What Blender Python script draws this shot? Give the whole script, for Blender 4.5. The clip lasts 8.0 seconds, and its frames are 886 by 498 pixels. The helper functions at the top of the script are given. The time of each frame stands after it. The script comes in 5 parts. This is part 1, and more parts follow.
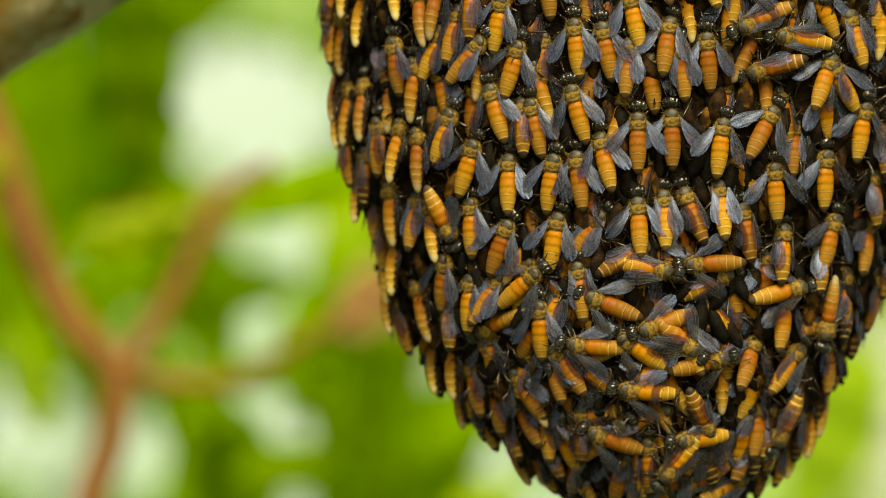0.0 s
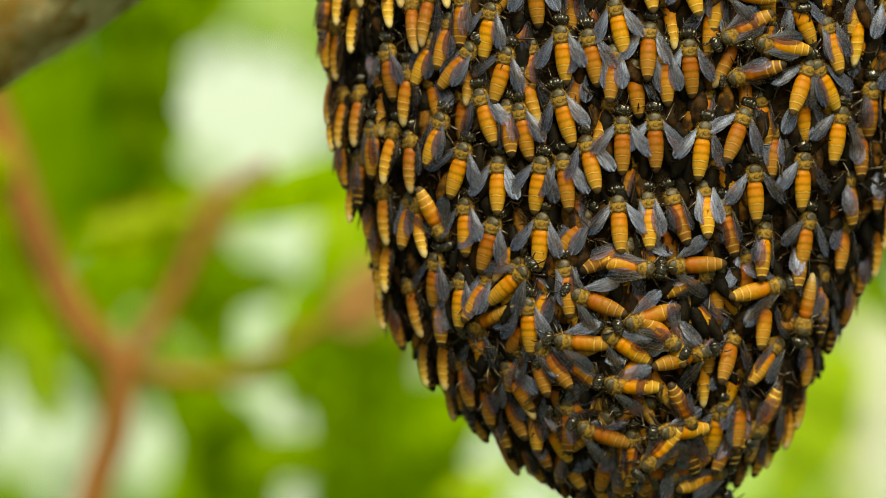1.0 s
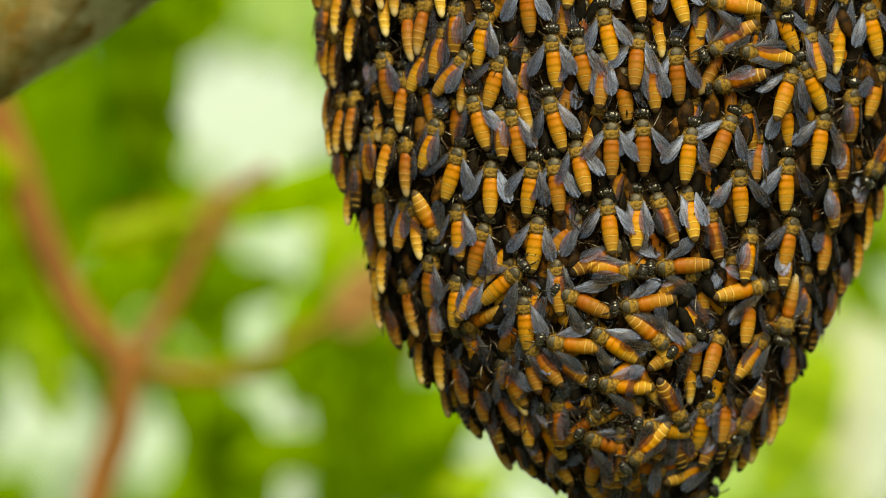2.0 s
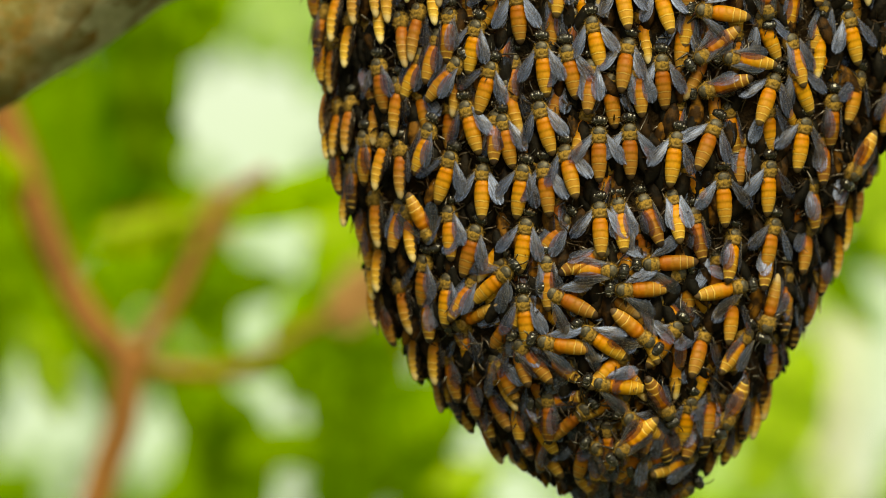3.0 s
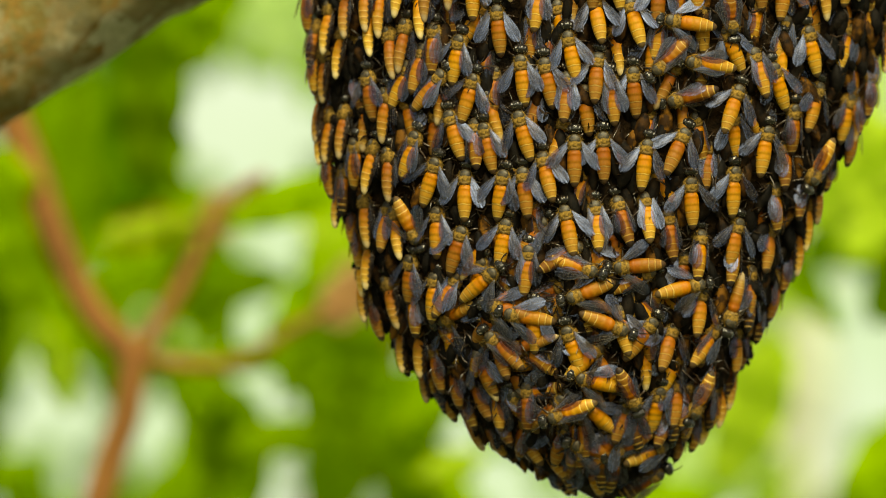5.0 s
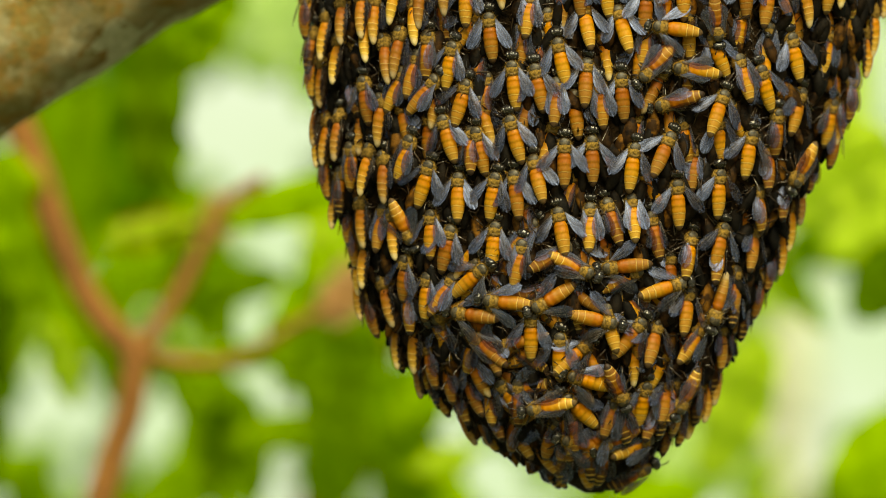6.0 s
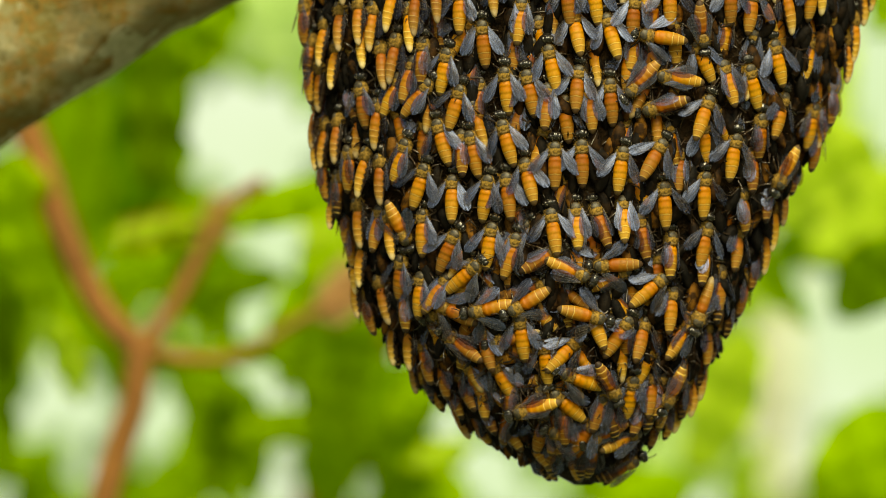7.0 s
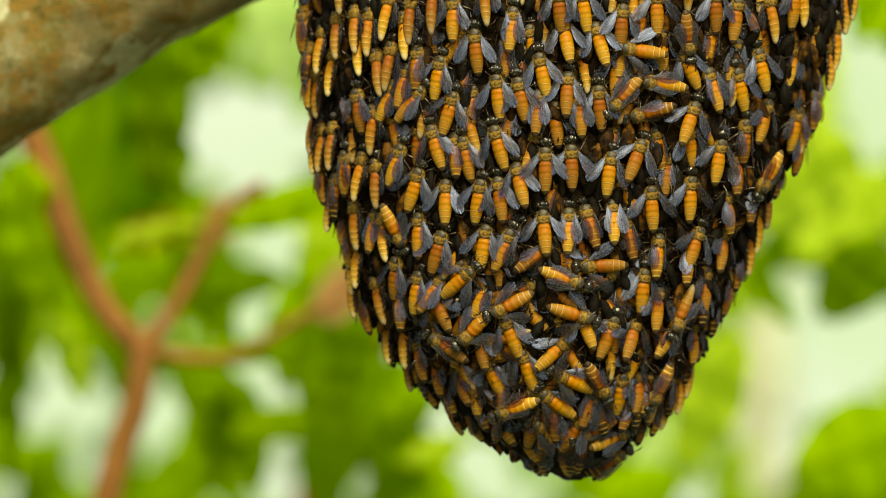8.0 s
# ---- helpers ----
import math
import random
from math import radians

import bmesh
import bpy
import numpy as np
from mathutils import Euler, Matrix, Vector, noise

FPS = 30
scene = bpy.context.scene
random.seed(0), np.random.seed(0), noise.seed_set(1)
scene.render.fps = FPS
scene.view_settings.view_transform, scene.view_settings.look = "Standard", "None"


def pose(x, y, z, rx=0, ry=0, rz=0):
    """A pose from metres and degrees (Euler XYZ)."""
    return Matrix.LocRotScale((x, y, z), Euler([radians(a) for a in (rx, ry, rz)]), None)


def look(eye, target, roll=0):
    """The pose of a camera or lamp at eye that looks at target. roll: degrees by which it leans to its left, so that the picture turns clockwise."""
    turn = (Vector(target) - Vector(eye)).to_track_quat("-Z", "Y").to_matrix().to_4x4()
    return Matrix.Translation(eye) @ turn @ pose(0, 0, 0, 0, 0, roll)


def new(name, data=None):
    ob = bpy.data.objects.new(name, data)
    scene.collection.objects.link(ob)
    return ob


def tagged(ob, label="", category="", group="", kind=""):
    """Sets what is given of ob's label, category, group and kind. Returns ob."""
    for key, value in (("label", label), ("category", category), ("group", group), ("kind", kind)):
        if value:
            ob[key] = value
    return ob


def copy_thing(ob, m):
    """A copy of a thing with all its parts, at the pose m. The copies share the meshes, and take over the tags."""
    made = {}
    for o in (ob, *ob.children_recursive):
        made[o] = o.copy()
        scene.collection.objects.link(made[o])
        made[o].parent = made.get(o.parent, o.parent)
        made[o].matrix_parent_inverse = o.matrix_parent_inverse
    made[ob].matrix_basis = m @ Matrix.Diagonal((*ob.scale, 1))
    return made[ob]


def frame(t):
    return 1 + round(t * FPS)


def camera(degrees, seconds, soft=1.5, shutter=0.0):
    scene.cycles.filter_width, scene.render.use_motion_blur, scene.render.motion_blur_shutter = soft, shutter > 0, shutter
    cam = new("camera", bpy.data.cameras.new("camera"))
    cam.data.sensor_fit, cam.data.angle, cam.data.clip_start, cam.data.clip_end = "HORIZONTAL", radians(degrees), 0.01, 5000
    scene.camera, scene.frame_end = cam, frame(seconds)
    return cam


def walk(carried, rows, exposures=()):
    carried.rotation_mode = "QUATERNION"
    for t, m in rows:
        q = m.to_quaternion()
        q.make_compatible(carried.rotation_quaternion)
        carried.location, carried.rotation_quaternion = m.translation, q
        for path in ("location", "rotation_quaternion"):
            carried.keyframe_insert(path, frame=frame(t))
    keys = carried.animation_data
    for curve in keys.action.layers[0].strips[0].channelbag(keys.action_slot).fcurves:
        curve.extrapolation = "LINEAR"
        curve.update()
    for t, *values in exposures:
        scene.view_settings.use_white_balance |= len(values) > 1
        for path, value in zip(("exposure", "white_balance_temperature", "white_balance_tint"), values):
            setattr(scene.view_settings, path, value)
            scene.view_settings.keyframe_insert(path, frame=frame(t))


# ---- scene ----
# camera: a long lens that draws slowly back from the colony
cam = camera(3.3682, 8.0, soft=0.6)
FOCUS = new("focus_mark")
FOCUS.location = (0.0, -0.006, 2.4)
cam.data.dof.use_dof = True
cam.data.dof.focus_object = FOCUS
cam.data.dof.aperture_fstop = 6.8
walk(cam, [
    (0, pose(-0.05115, -3.5000, 2.39877, 90, 0, 0)),
    (0.5, pose(-0.05010, -3.5699, 2.39861, 90, 0, 0)),
    (1, pose(-0.04919, -3.6365, 2.39848, 90, 0, 0)),
    (1.5, pose(-0.04860, -3.6954, 2.39875, 90, 0, 0)),
    (3, pose(-0.04607, -3.8754, 2.39905, 90, 0, 0)),
    (3.5, pose(-0.04512, -3.9358, 2.39904, 90, 0, 0)),
    (4, pose(-0.04405, -4.0110, 2.39888, 90, 0, 0)),
    (4.5, pose(-0.04297, -4.0735, 2.39900, 90, 0, 0)),
    (6, pose(-0.04021, -4.2564, 2.39920, 90, 0, 0)),
    (6.5, pose(-0.03937, -4.3273, 2.39921, 90, 0, 0)),
    (7, pose(-0.03860, -4.4001, 2.39920, 90, 0, 0)),
    (7.5, pose(-0.03768, -4.4588, 2.39977, 90, 0, 0)),
    (8, pose(-0.03672, -4.5337, 2.39983, 90, 0, 0)),
], exposures=[(0, 0.80, 10200, -11), (8, 0.80, 10200, -11)])

# world, sun, exposure
SUN_EL, SUN_AZ = radians(48), radians(170)
world = bpy.data.worlds.new("sky")
scene.world = world
world.use_nodes = True
wn = world.node_tree
sky = wn.nodes.new("ShaderNodeTexSky")
sky.sky_type = "NISHITA"
sky.sun_disc = False
sky.sun_elevation, sky.sun_rotation = SUN_EL, SUN_AZ
sky.air_density, sky.dust_density = 1.0, 3.0
wn.nodes["Background"].inputs["Strength"].default_value = 0.078
wn.links.new(sky.outputs[0], wn.nodes["Background"].inputs["Color"])
sun = new("sun", bpy.data.lights.new("sun", "SUN"))
sun.data.energy, sun.data.angle, sun.data.color = 2.8, radians(32), (1.0, 0.94, 0.84)
sun_way = Vector((math.sin(SUN_AZ) * math.cos(SUN_EL), math.cos(SUN_AZ) * math.cos(SUN_EL), math.sin(SUN_EL)))
sun.matrix_world = look(sun_way * 30, (0, 0, 0))


# materials
def material(name, color, rough=0.5, metal=0.0, spec=0.5):
    m = bpy.data.materials.new(name)
    m.use_nodes = True
    b = m.node_tree.nodes["Principled BSDF"]
    b.inputs["Base Color"].default_value = (*color, 1)
    b.inputs["Roughness"].default_value = rough
    b.inputs["Metallic"].default_value = metal
    b.inputs["Specular IOR Level"].default_value = spec
    return m, m.node_tree, b


def math_node(tree, op, a, b=None, clamp=False):
    n = tree.nodes.new("ShaderNodeMath")
    n.operation, n.use_clamp = op, clamp
    for slot, v in ((0, a), (1, b)):
        if v is None:
            continue
        if isinstance(v, (int, float)):
            n.inputs[slot].default_value = v
        else:
            tree.links.new(v, n.inputs[slot])
    return n.outputs[0]


def mix_color(tree, fac, a, b, mode="MIX"):
    n = tree.nodes.new("ShaderNodeMix")
    n.data_type, n.blend_type = "RGBA", mode
    for slot, v in ((0, fac), (6, a), (7, b)):
        if isinstance(v, (int, float)):
            n.inputs[slot].default_value = v
        elif isinstance(v, tuple):
            n.inputs[slot].default_value = (*v, 1)
        else:
            tree.links.new(v, n.inputs[slot])
    return n.outputs[2]


def noise_node(tree, scale, detail=3.0, vector=None, rough=0.55):
    n = tree.nodes.new("ShaderNodeTexNoise")
    n.inputs["Scale"].default_value = scale
    n.inputs["Detail"].default_value = detail
    n.inputs["Roughness"].default_value = rough
    if vector is None:
        vector = tree.nodes.new("ShaderNodeTexCoord").outputs["Object"]
    tree.links.new(vector, n.inputs["Vector"])
    return n.outputs["Fac"]


def ramp(tree, fac, stops):
    n = tree.nodes.new("ShaderNodeValToRGB")
    e = n.color_ramp.elements
    while len(e) < len(stops):
        e.new(0.5)
    for el, (p, c) in zip(e, stops):
        el.position, el.color = p, (*c, 1)
    tree.links.new(fac, n.inputs[0])
    return n.outputs[0]


def bump(tree, shader, height, strength, distance):
    n = tree.nodes.new("ShaderNodeBump")
    n.inputs["Strength"].default_value = strength
    n.inputs["Distance"].default_value = distance
    tree.links.new(height, n.inputs["Height"])
    tree.links.new(n.outputs[0], shader.inputs["Normal"])


ORANGE, AMBER, STRAW, PITCH = (0.60, 0.205, 0.011), (0.57, 0.250, 0.021), (0.80, 0.56, 0.17), (0.020, 0.014, 0.010)


def abdomen_material(name, stops):
    """Tergite colours run along the abdomen; belly plates stay dark below a toothed edge."""
    m, t, b = material(name, AMBER, 0.54, spec=0.28)
    co = t.nodes.new("ShaderNodeTexCoord").outputs["Object"]
    sep = t.nodes.new("ShaderNodeSeparateXYZ")
    t.links.new(co, sep.inputs[0])
    y, z = sep.outputs[1], sep.outputs[2]
    wob = math_node(t, "MULTIPLY", math_node(t, "SUBTRACT", noise_node(t, 900, 2, co), 0.5), 0.0004)
    along = math_node(t, "DIVIDE", math_node(t, "ADD", y, wob), -0.0108, clamp=True)
    col = ramp(t, along, stops)
    rnd = t.nodes.new("ShaderNodeObjectInfo").outputs["Random"]
    hsv = t.nodes.new("ShaderNodeHueSaturation")
    t.links.new(col, hsv.inputs["Color"])
    t.links.new(math_node(t, "ADD", math_node(t, "MULTIPLY", rnd, 0.022), 0.490), hsv.inputs["Hue"])
    t.links.new(math_node(t, "ADD", math_node(t, "MULTIPLY", rnd, 0.54), 0.44), hsv.inputs["Value"])
    mot = noise_node(t, 1400, 4, co)
    col = mix_color(t, math_node(t, "MULTIPLY", mot, 0.60), hsv.outputs[0], (0.55, 0.40, 0.20), "MULTIPLY")
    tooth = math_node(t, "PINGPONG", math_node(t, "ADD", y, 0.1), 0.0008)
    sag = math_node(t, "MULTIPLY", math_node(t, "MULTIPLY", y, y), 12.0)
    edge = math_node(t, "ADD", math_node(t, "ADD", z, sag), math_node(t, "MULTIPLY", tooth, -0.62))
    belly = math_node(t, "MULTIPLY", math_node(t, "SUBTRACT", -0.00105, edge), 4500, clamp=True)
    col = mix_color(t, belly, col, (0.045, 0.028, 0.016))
    comb = t.nodes.new("ShaderNodeMapping")
    comb.inputs["Scale"].default_value = (1.0, 0.16, 1.0)
    t.links.new(co, comb.inputs["Vector"])
    hair = noise_node(t, 4200, 3, comb.outputs[0])
    col = mix_color(t, math_node(t, "MULTIPLY", math_node(t, "SUBTRACT", hair, 0.42, True), 0.8, True), col, (0.42, 0.30, 0.16), "MULTIPLY")
    t.links.new(col, b.inputs["Base Color"])
    bump(t, b, hair, 0.35, 0.00010)
    b.inputs["Subsurface Weight"].default_value = 0.085
    b.inputs["Subsurface Radius"].default_value = (0.0010, 0.0004, 0.0001)
    return m


SEAM = (0.40, 0.17, 0.02)


def banded(tip, ground, last, end=0.884):
    pale = tuple(0.45 * g + 0.55 * q for g, q in zip(ground, last))
    s = [(0.0, (0.40, 0.19, 0.03)), (0.05, ORANGE), (0.30, ORANGE), (0.37, ground), (0.550, ground), (0.560, STRAW), (0.574, STRAW), (0.582, SEAM),
         (0.605, pale), (0.708, pale), (0.720, STRAW), (0.738, STRAW), (0.748, SEAM), (0.775, last), (0.846, last), (0.856, STRAW), (0.874, STRAW), (0.884, last), (max(end, 0.885), tip), (1.0, tip)]
    return s


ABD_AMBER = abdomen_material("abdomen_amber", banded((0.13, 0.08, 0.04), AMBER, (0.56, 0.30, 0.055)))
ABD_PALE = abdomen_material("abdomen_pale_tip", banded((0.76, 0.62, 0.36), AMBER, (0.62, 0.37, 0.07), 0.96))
# darkened copy of the banded abdomen: shade of rim and tip in its colour
ABD_SHADED = abdomen_material("abdomen_shaded", banded(PITCH, (0.16, 0.065, 0.012), (0.030, 0.020, 0.014)))
# amber dimmed to russet, for bees shaded by their neighbours
ABD_DUSK = abdomen_material("abdomen_dim", banded((0.05, 0.03, 0.02), (0.48, 0.215, 0.024), (0.32, 0.15, 0.03)))

BLACK, t, b = material("black_chitin", (0.012, 0.010, 0.009), 0.11, spec=0.7)
bump(t, b, noise_node(t, 700, 2), 0.8, 0.0007)
SCUTUM, t, b = material("scutum_grey", (0.055, 0.050, 0.042), 0.48, spec=0.5)
t.links.new(ramp(t, noise_node(t, 1700, 4), [(0.4, (0.022, 0.019, 0.014)), (0.72, (0.105, 0.078, 0.038))]), b.inputs["Base Color"])
bump(t, b, noise_node(t, 6000, 2), 0.5, 0.0001)
FUZZ, t, b = material("tan_fuzz", (0.42, 0.24, 0.075), 0.85, spec=0.2)
t.links.new(ramp(t, noise_node(t, 1500, 4), [(0.3, (0.05, 0.032, 0.008)), (0.7, (0.39, 0.235, 0.055))]), b.inputs["Base Color"])
bump(t, b, noise_node(t, 5000, 3), 0.8, 0.0002)
SCUTEL, t, b = material("scutellum_tan", (0.20, 0.125, 0.04), 0.55, spec=0.3)
bump(t, b, noise_node(t, 4000, 3), 0.6, 0.0001)
HAIR, t, b = material("grey_hair", (0.34, 0.29, 0.20), 0.6, spec=0.4)
LEG, t, b = material("leg_brown", (0.030, 0.019, 0.012), 0.17, spec=0.5)
EYE, t, b = material("eye_black", (0.012, 0.010, 0.009), 0.12, spec=0.7)
bump(t, b, noise_node(t, 1100, 3), 0.7, 0.0005)
VEIN, t, b = material("wing_vein", (0.13, 0.11, 0.085), 0.35)


def wing_material():
    m = bpy.data.materials.new("smoky_wing")
    m.use_nodes = True
    t = m.node_tree
    t.nodes.remove(t.nodes["Principled BSDF"])
    co = t.nodes.new("ShaderNodeTexCoord").outputs["Object"]
    rnd = t.nodes.new("ShaderNodeObjectInfo").outputs["Random"]
    crease = t.nodes.new("ShaderNodeBump")
    crease.inputs["Strength"].default_value, crease.inputs["Distance"].default_value = 0.30, 0.0003
    t.links.new(noise_node(t, 700, 3, co), crease.inputs["Height"])
    clear = t.nodes.new("ShaderNodeBsdfTransparent")
    clear.inputs[0].default_value = (0.60, 0.49, 0.33, 1)
    streak = t.nodes.new("ShaderNodeMapping")
    streak.inputs["Scale"].default_value = (1.0, 0.14, 1.0)
    t.links.new(co, streak.inputs["Vector"])
    grain = noise_node(t, 1700, 3, streak.outputs[0])
    # sky's bluish sheen painted as a diffuse colour, and tinted into the gloss below
    sky_film = t.nodes.new("ShaderNodeBsdfDiffuse")
    t.links.new(ramp(t, grain, [(0.30, (0.09, 0.11, 0.18)), (0.72, (0.30, 0.38, 0.66))]), sky_film.inputs[0])
    sheen = t.nodes.new("ShaderNodeBsdfGlossy")
    sheen.inputs["Color"].default_value, sheen.inputs["Roughness"].default_value = (0.41, 0.51, 0.87, 1), 0.47
    t.links.new(crease.outputs[0], sheen.inputs["Normal"])
    one, two = t.nodes.new("ShaderNodeMixShader"), t.nodes.new("ShaderNodeMixShader")
    t.links.new(math_node(t, "ADD", math_node(t, "MULTIPLY", math_node(t, "POWER", rnd, 2.0), 0.15), 0.01), one.inputs[0])
    t.links.new(clear.outputs[0], one.inputs[1])
    t.links.new(sky_film.outputs[0], one.inputs[2])
    gloss = math_node(t, "MULTIPLY", math_node(t, "ADD", math_node(t, "SUBTRACT", grain, 0.40, True), math_node(t, "MULTIPLY", rnd, 0.16)), 0.40)
    soft_part = math_node(t, "MULTIPLY", math_node(t, "SUBTRACT", noise_node(t, 260, 2, co), 0.40, True), 0.15)
    t.links.new(math_node(t, "ADD", gloss, soft_part), two.inputs[0])
    t.links.new(one.outputs[0], two.inputs[1])
    t.links.new(sheen.outputs[0], two.inputs[2])
    t.links.new(two.outputs[0], t.nodes["Material Output"].inputs[0])
    return m


WING = wing_material()

# near-black: the shade in the gaps between bees is put into this colour
MASS, t, b = material("cluster_gap_shade", (0.030, 0.018, 0.010), 0.8, spec=0.06)
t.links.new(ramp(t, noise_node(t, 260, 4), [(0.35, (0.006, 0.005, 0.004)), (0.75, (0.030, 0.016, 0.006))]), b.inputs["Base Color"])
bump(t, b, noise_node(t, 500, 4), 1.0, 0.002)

# inner bees, most of them blackened to carry the shade of the gaps
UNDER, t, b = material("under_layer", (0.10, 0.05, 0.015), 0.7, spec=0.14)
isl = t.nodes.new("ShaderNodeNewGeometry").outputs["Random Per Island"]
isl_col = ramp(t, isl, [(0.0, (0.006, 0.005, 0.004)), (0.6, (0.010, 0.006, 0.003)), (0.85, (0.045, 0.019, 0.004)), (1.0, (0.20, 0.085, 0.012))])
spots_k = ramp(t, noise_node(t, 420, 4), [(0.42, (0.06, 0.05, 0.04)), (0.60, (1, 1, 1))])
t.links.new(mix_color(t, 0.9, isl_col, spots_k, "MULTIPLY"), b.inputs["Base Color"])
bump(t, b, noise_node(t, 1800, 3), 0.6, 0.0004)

BARK, t, b = material("limb_bark", (0.35, 0.27, 0.13), 0.88, spec=0.15)
co = t.nodes.new("ShaderNodeTexCoord").outputs["Object"]
base = ramp(t, noise_node(t, 105, 6, co, 0.68), [(0.32, (0.09, 0.070, 0.020)), (0.44, (0.19, 0.145, 0.045)), (0.50, (0.27, 0.150, 0.036)), (0.54, (0.20, 0.165, 0.055)), (0.70, (0.31, 0.28, 0.14))])
crust = ramp(t, noise_node(t, 240, 5, co, 0.65), [(0.3, (0.26, 0.25, 0.14)), (0.7, (0.44, 0.43, 0.30))])
patch = ramp(t, noise_node(t, 26, 6, co, 0.62), [(0.49, (0, 0, 0)), (0.53, (1, 1, 1))])
speck = ramp(t, noise_node(t, 95, 5, co, 0.7), [(0.56, (0, 0, 0)), (0.60, (1, 1, 1))])
base = mix_color(t, math_node(t, "MULTIPLY", speck, 0.5), base, crust)
base = mix_color(t, math_node(t, "MULTIPLY", patch, 0.40), base, crust)
t.links.new(base, b.inputs["Base Color"])
bump(t, b, noise_node(t, 260, 6, co, 0.7), 0.7, 0.0012)
# lichen; its paleness also stands for light bounced onto the limb's lower edge
LICHEN_AND_BOUNCE, t, b = material("lichen", (0.5, 0.5, 0.38), 0.9, spec=0.1)
t.links.new(ramp(t, noise_node(t, 260, 5, None, 0.65), [(0.3, (0.32, 0.31, 0.19)), (0.5, (0.46, 0.45, 0.31)), (0.7, (0.60, 0.59, 0.45))]), b.inputs["Base Color"])
bump(t, b, noise_node(t, 420, 4), 0.4, 0.0006)
TWIG, t, b = material("brown_twig", (0.3, 0.13, 0.04), 0.7, spec=0.3)
t.links.new(ramp(t, noise_node(t, 60, 4), [(0.3, (0.17, 0.072, 0.020)), (0.7, (0.31, 0.135, 0.036))]), b.inputs["Base Color"])
bump(t, b, noise_node(t, 200, 4), 0.5, 0.002)
PALE_BARK, t, b = material("pale_bark", (0.5, 0.5, 0.42), 0.8)
t.links.new(ramp(t, noise_node(t, 30, 4), [(0.3, (0.46, 0.50, 0.38)), (0.7, (0.68, 0.72, 0.60))]), b.inputs["Base Color"])


def leaf_material(name, dark, light, through_light):
    m, t, b = material(name, light, 0.6, spec=0.12)
    col = ramp(t, noise_node(t, 22, 4), [(0.3, dark), (0.7, light)])
    rnd = t.nodes.new("ShaderNodeObjectInfo").outputs["Random"]
    col = mix_color(t, math_node(t, "MULTIPLY", rnd, 0.35), col, light)
    t.links.new(col, b.inputs["Base Color"])
    tr = t.nodes.new("ShaderNodeBsdfTranslucent")
    tr.inputs[0].default_value = (*through_light, 1)
    mix = t.nodes.new("ShaderNodeMixShader")
    mix.inputs[0].default_value = 0.5
    t.links.new(b.outputs[0], mix.inputs[1])
    t.links.new(tr.outputs[0], mix.inputs[2])
    t.links.new(mix.outputs[0], t.nodes["Material Output"].inputs[0])
    bump(t, b, noise_node(t, 120, 3), 0.3, 0.002)
    return m


# tones from deep to pale mix leaf colour with how brightly each spot is lit
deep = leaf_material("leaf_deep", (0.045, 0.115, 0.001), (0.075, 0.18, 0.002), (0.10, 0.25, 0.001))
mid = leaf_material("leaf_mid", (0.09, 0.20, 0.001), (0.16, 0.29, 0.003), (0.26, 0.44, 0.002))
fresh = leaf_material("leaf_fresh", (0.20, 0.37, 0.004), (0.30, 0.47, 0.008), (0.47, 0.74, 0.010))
ochre = leaf_material("leaf_ochre", (0.26, 0.20, 0.02), (0.36, 0.24, 0.05), (0.40, 0.26, 0.04))
russet = leaf_material("leaf_russet", (0.46, 0.26, 0.12), (0.62, 0.38, 0.20), (0.72, 0.44, 0.24))
lime = leaf_material("leaf_lime_lit", (0.35, 0.50, 0.03), (0.49, 0.64, 0.07), (0.66, 0.93, 0.08))
pale_leaf = leaf_material("leaf_pale_lit", (0.40, 0.58, 0.18), (0.50, 0.68, 0.26), (0.62, 0.86, 0.34))

# grass colour kept low, standing in for the shade of the canopy
GROUND, t, b = material("grassy_ground", (0.08, 0.10, 0.03), 0.9)
t.links.new(ramp(t, noise_node(t, 1.5, 6), [(0.3, (0.04, 0.055, 0.018)), (0.7, (0.08, 0.09, 0.038))]), b.inputs["Base Color"])

# emission stands in for the daylight of the distance; no lamp is there
HAZE_GLOW = bpy.data.materials.new("glowing_haze")
HAZE_GLOW.use_nodes = True
t = HAZE_GLOW.node_tree
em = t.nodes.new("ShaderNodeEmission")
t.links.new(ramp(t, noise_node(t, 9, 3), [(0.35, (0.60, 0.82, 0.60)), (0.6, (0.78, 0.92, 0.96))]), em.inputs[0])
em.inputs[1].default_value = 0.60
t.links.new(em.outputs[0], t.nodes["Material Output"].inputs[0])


# mesh helpers
def mesh_object(name, bm, mats, parent=None, label=""):
    me = bpy.data.meshes.new(name)
    bm.to_mesh(me)
    bm.free()
    for f in me.polygons:
        f.use_smooth = True
    for m in mats:
        me.materials.append(m)
    ob = new(name, me)
    if parent:
        ob.parent = parent
    if label:
        tagged(ob, label)
    return ob


def loft(bm, rings, n=14, mat=0, cap=True):
    """Rings of (centre, side, up, radius sideways, radius up)."""
    made = []
    for c, sx, sz, rx, rz in rings:
        c, sx, sz = Vector(c), Vector(sx), Vector(sz)
        made.append([bm.verts.new(c + sx * (rx * math.cos(2 * math.pi * i / n)) + sz * (rz * math.sin(2 * math.pi * i / n))) for i in range(n)])
    for a, b2 in zip(made, made[1:]):
        for i in range(n):
            f = bm.faces.new((a[i], a[(i + 1) % n], b2[(i + 1) % n], b2[i]))
            f.material_index = mat
    if cap:
        for ring, flip in ((made[0], True), (made[-1], False)):
            f = bm.faces.new(ring[::-1] if flip else ring)
            f.material_index = mat
    return made


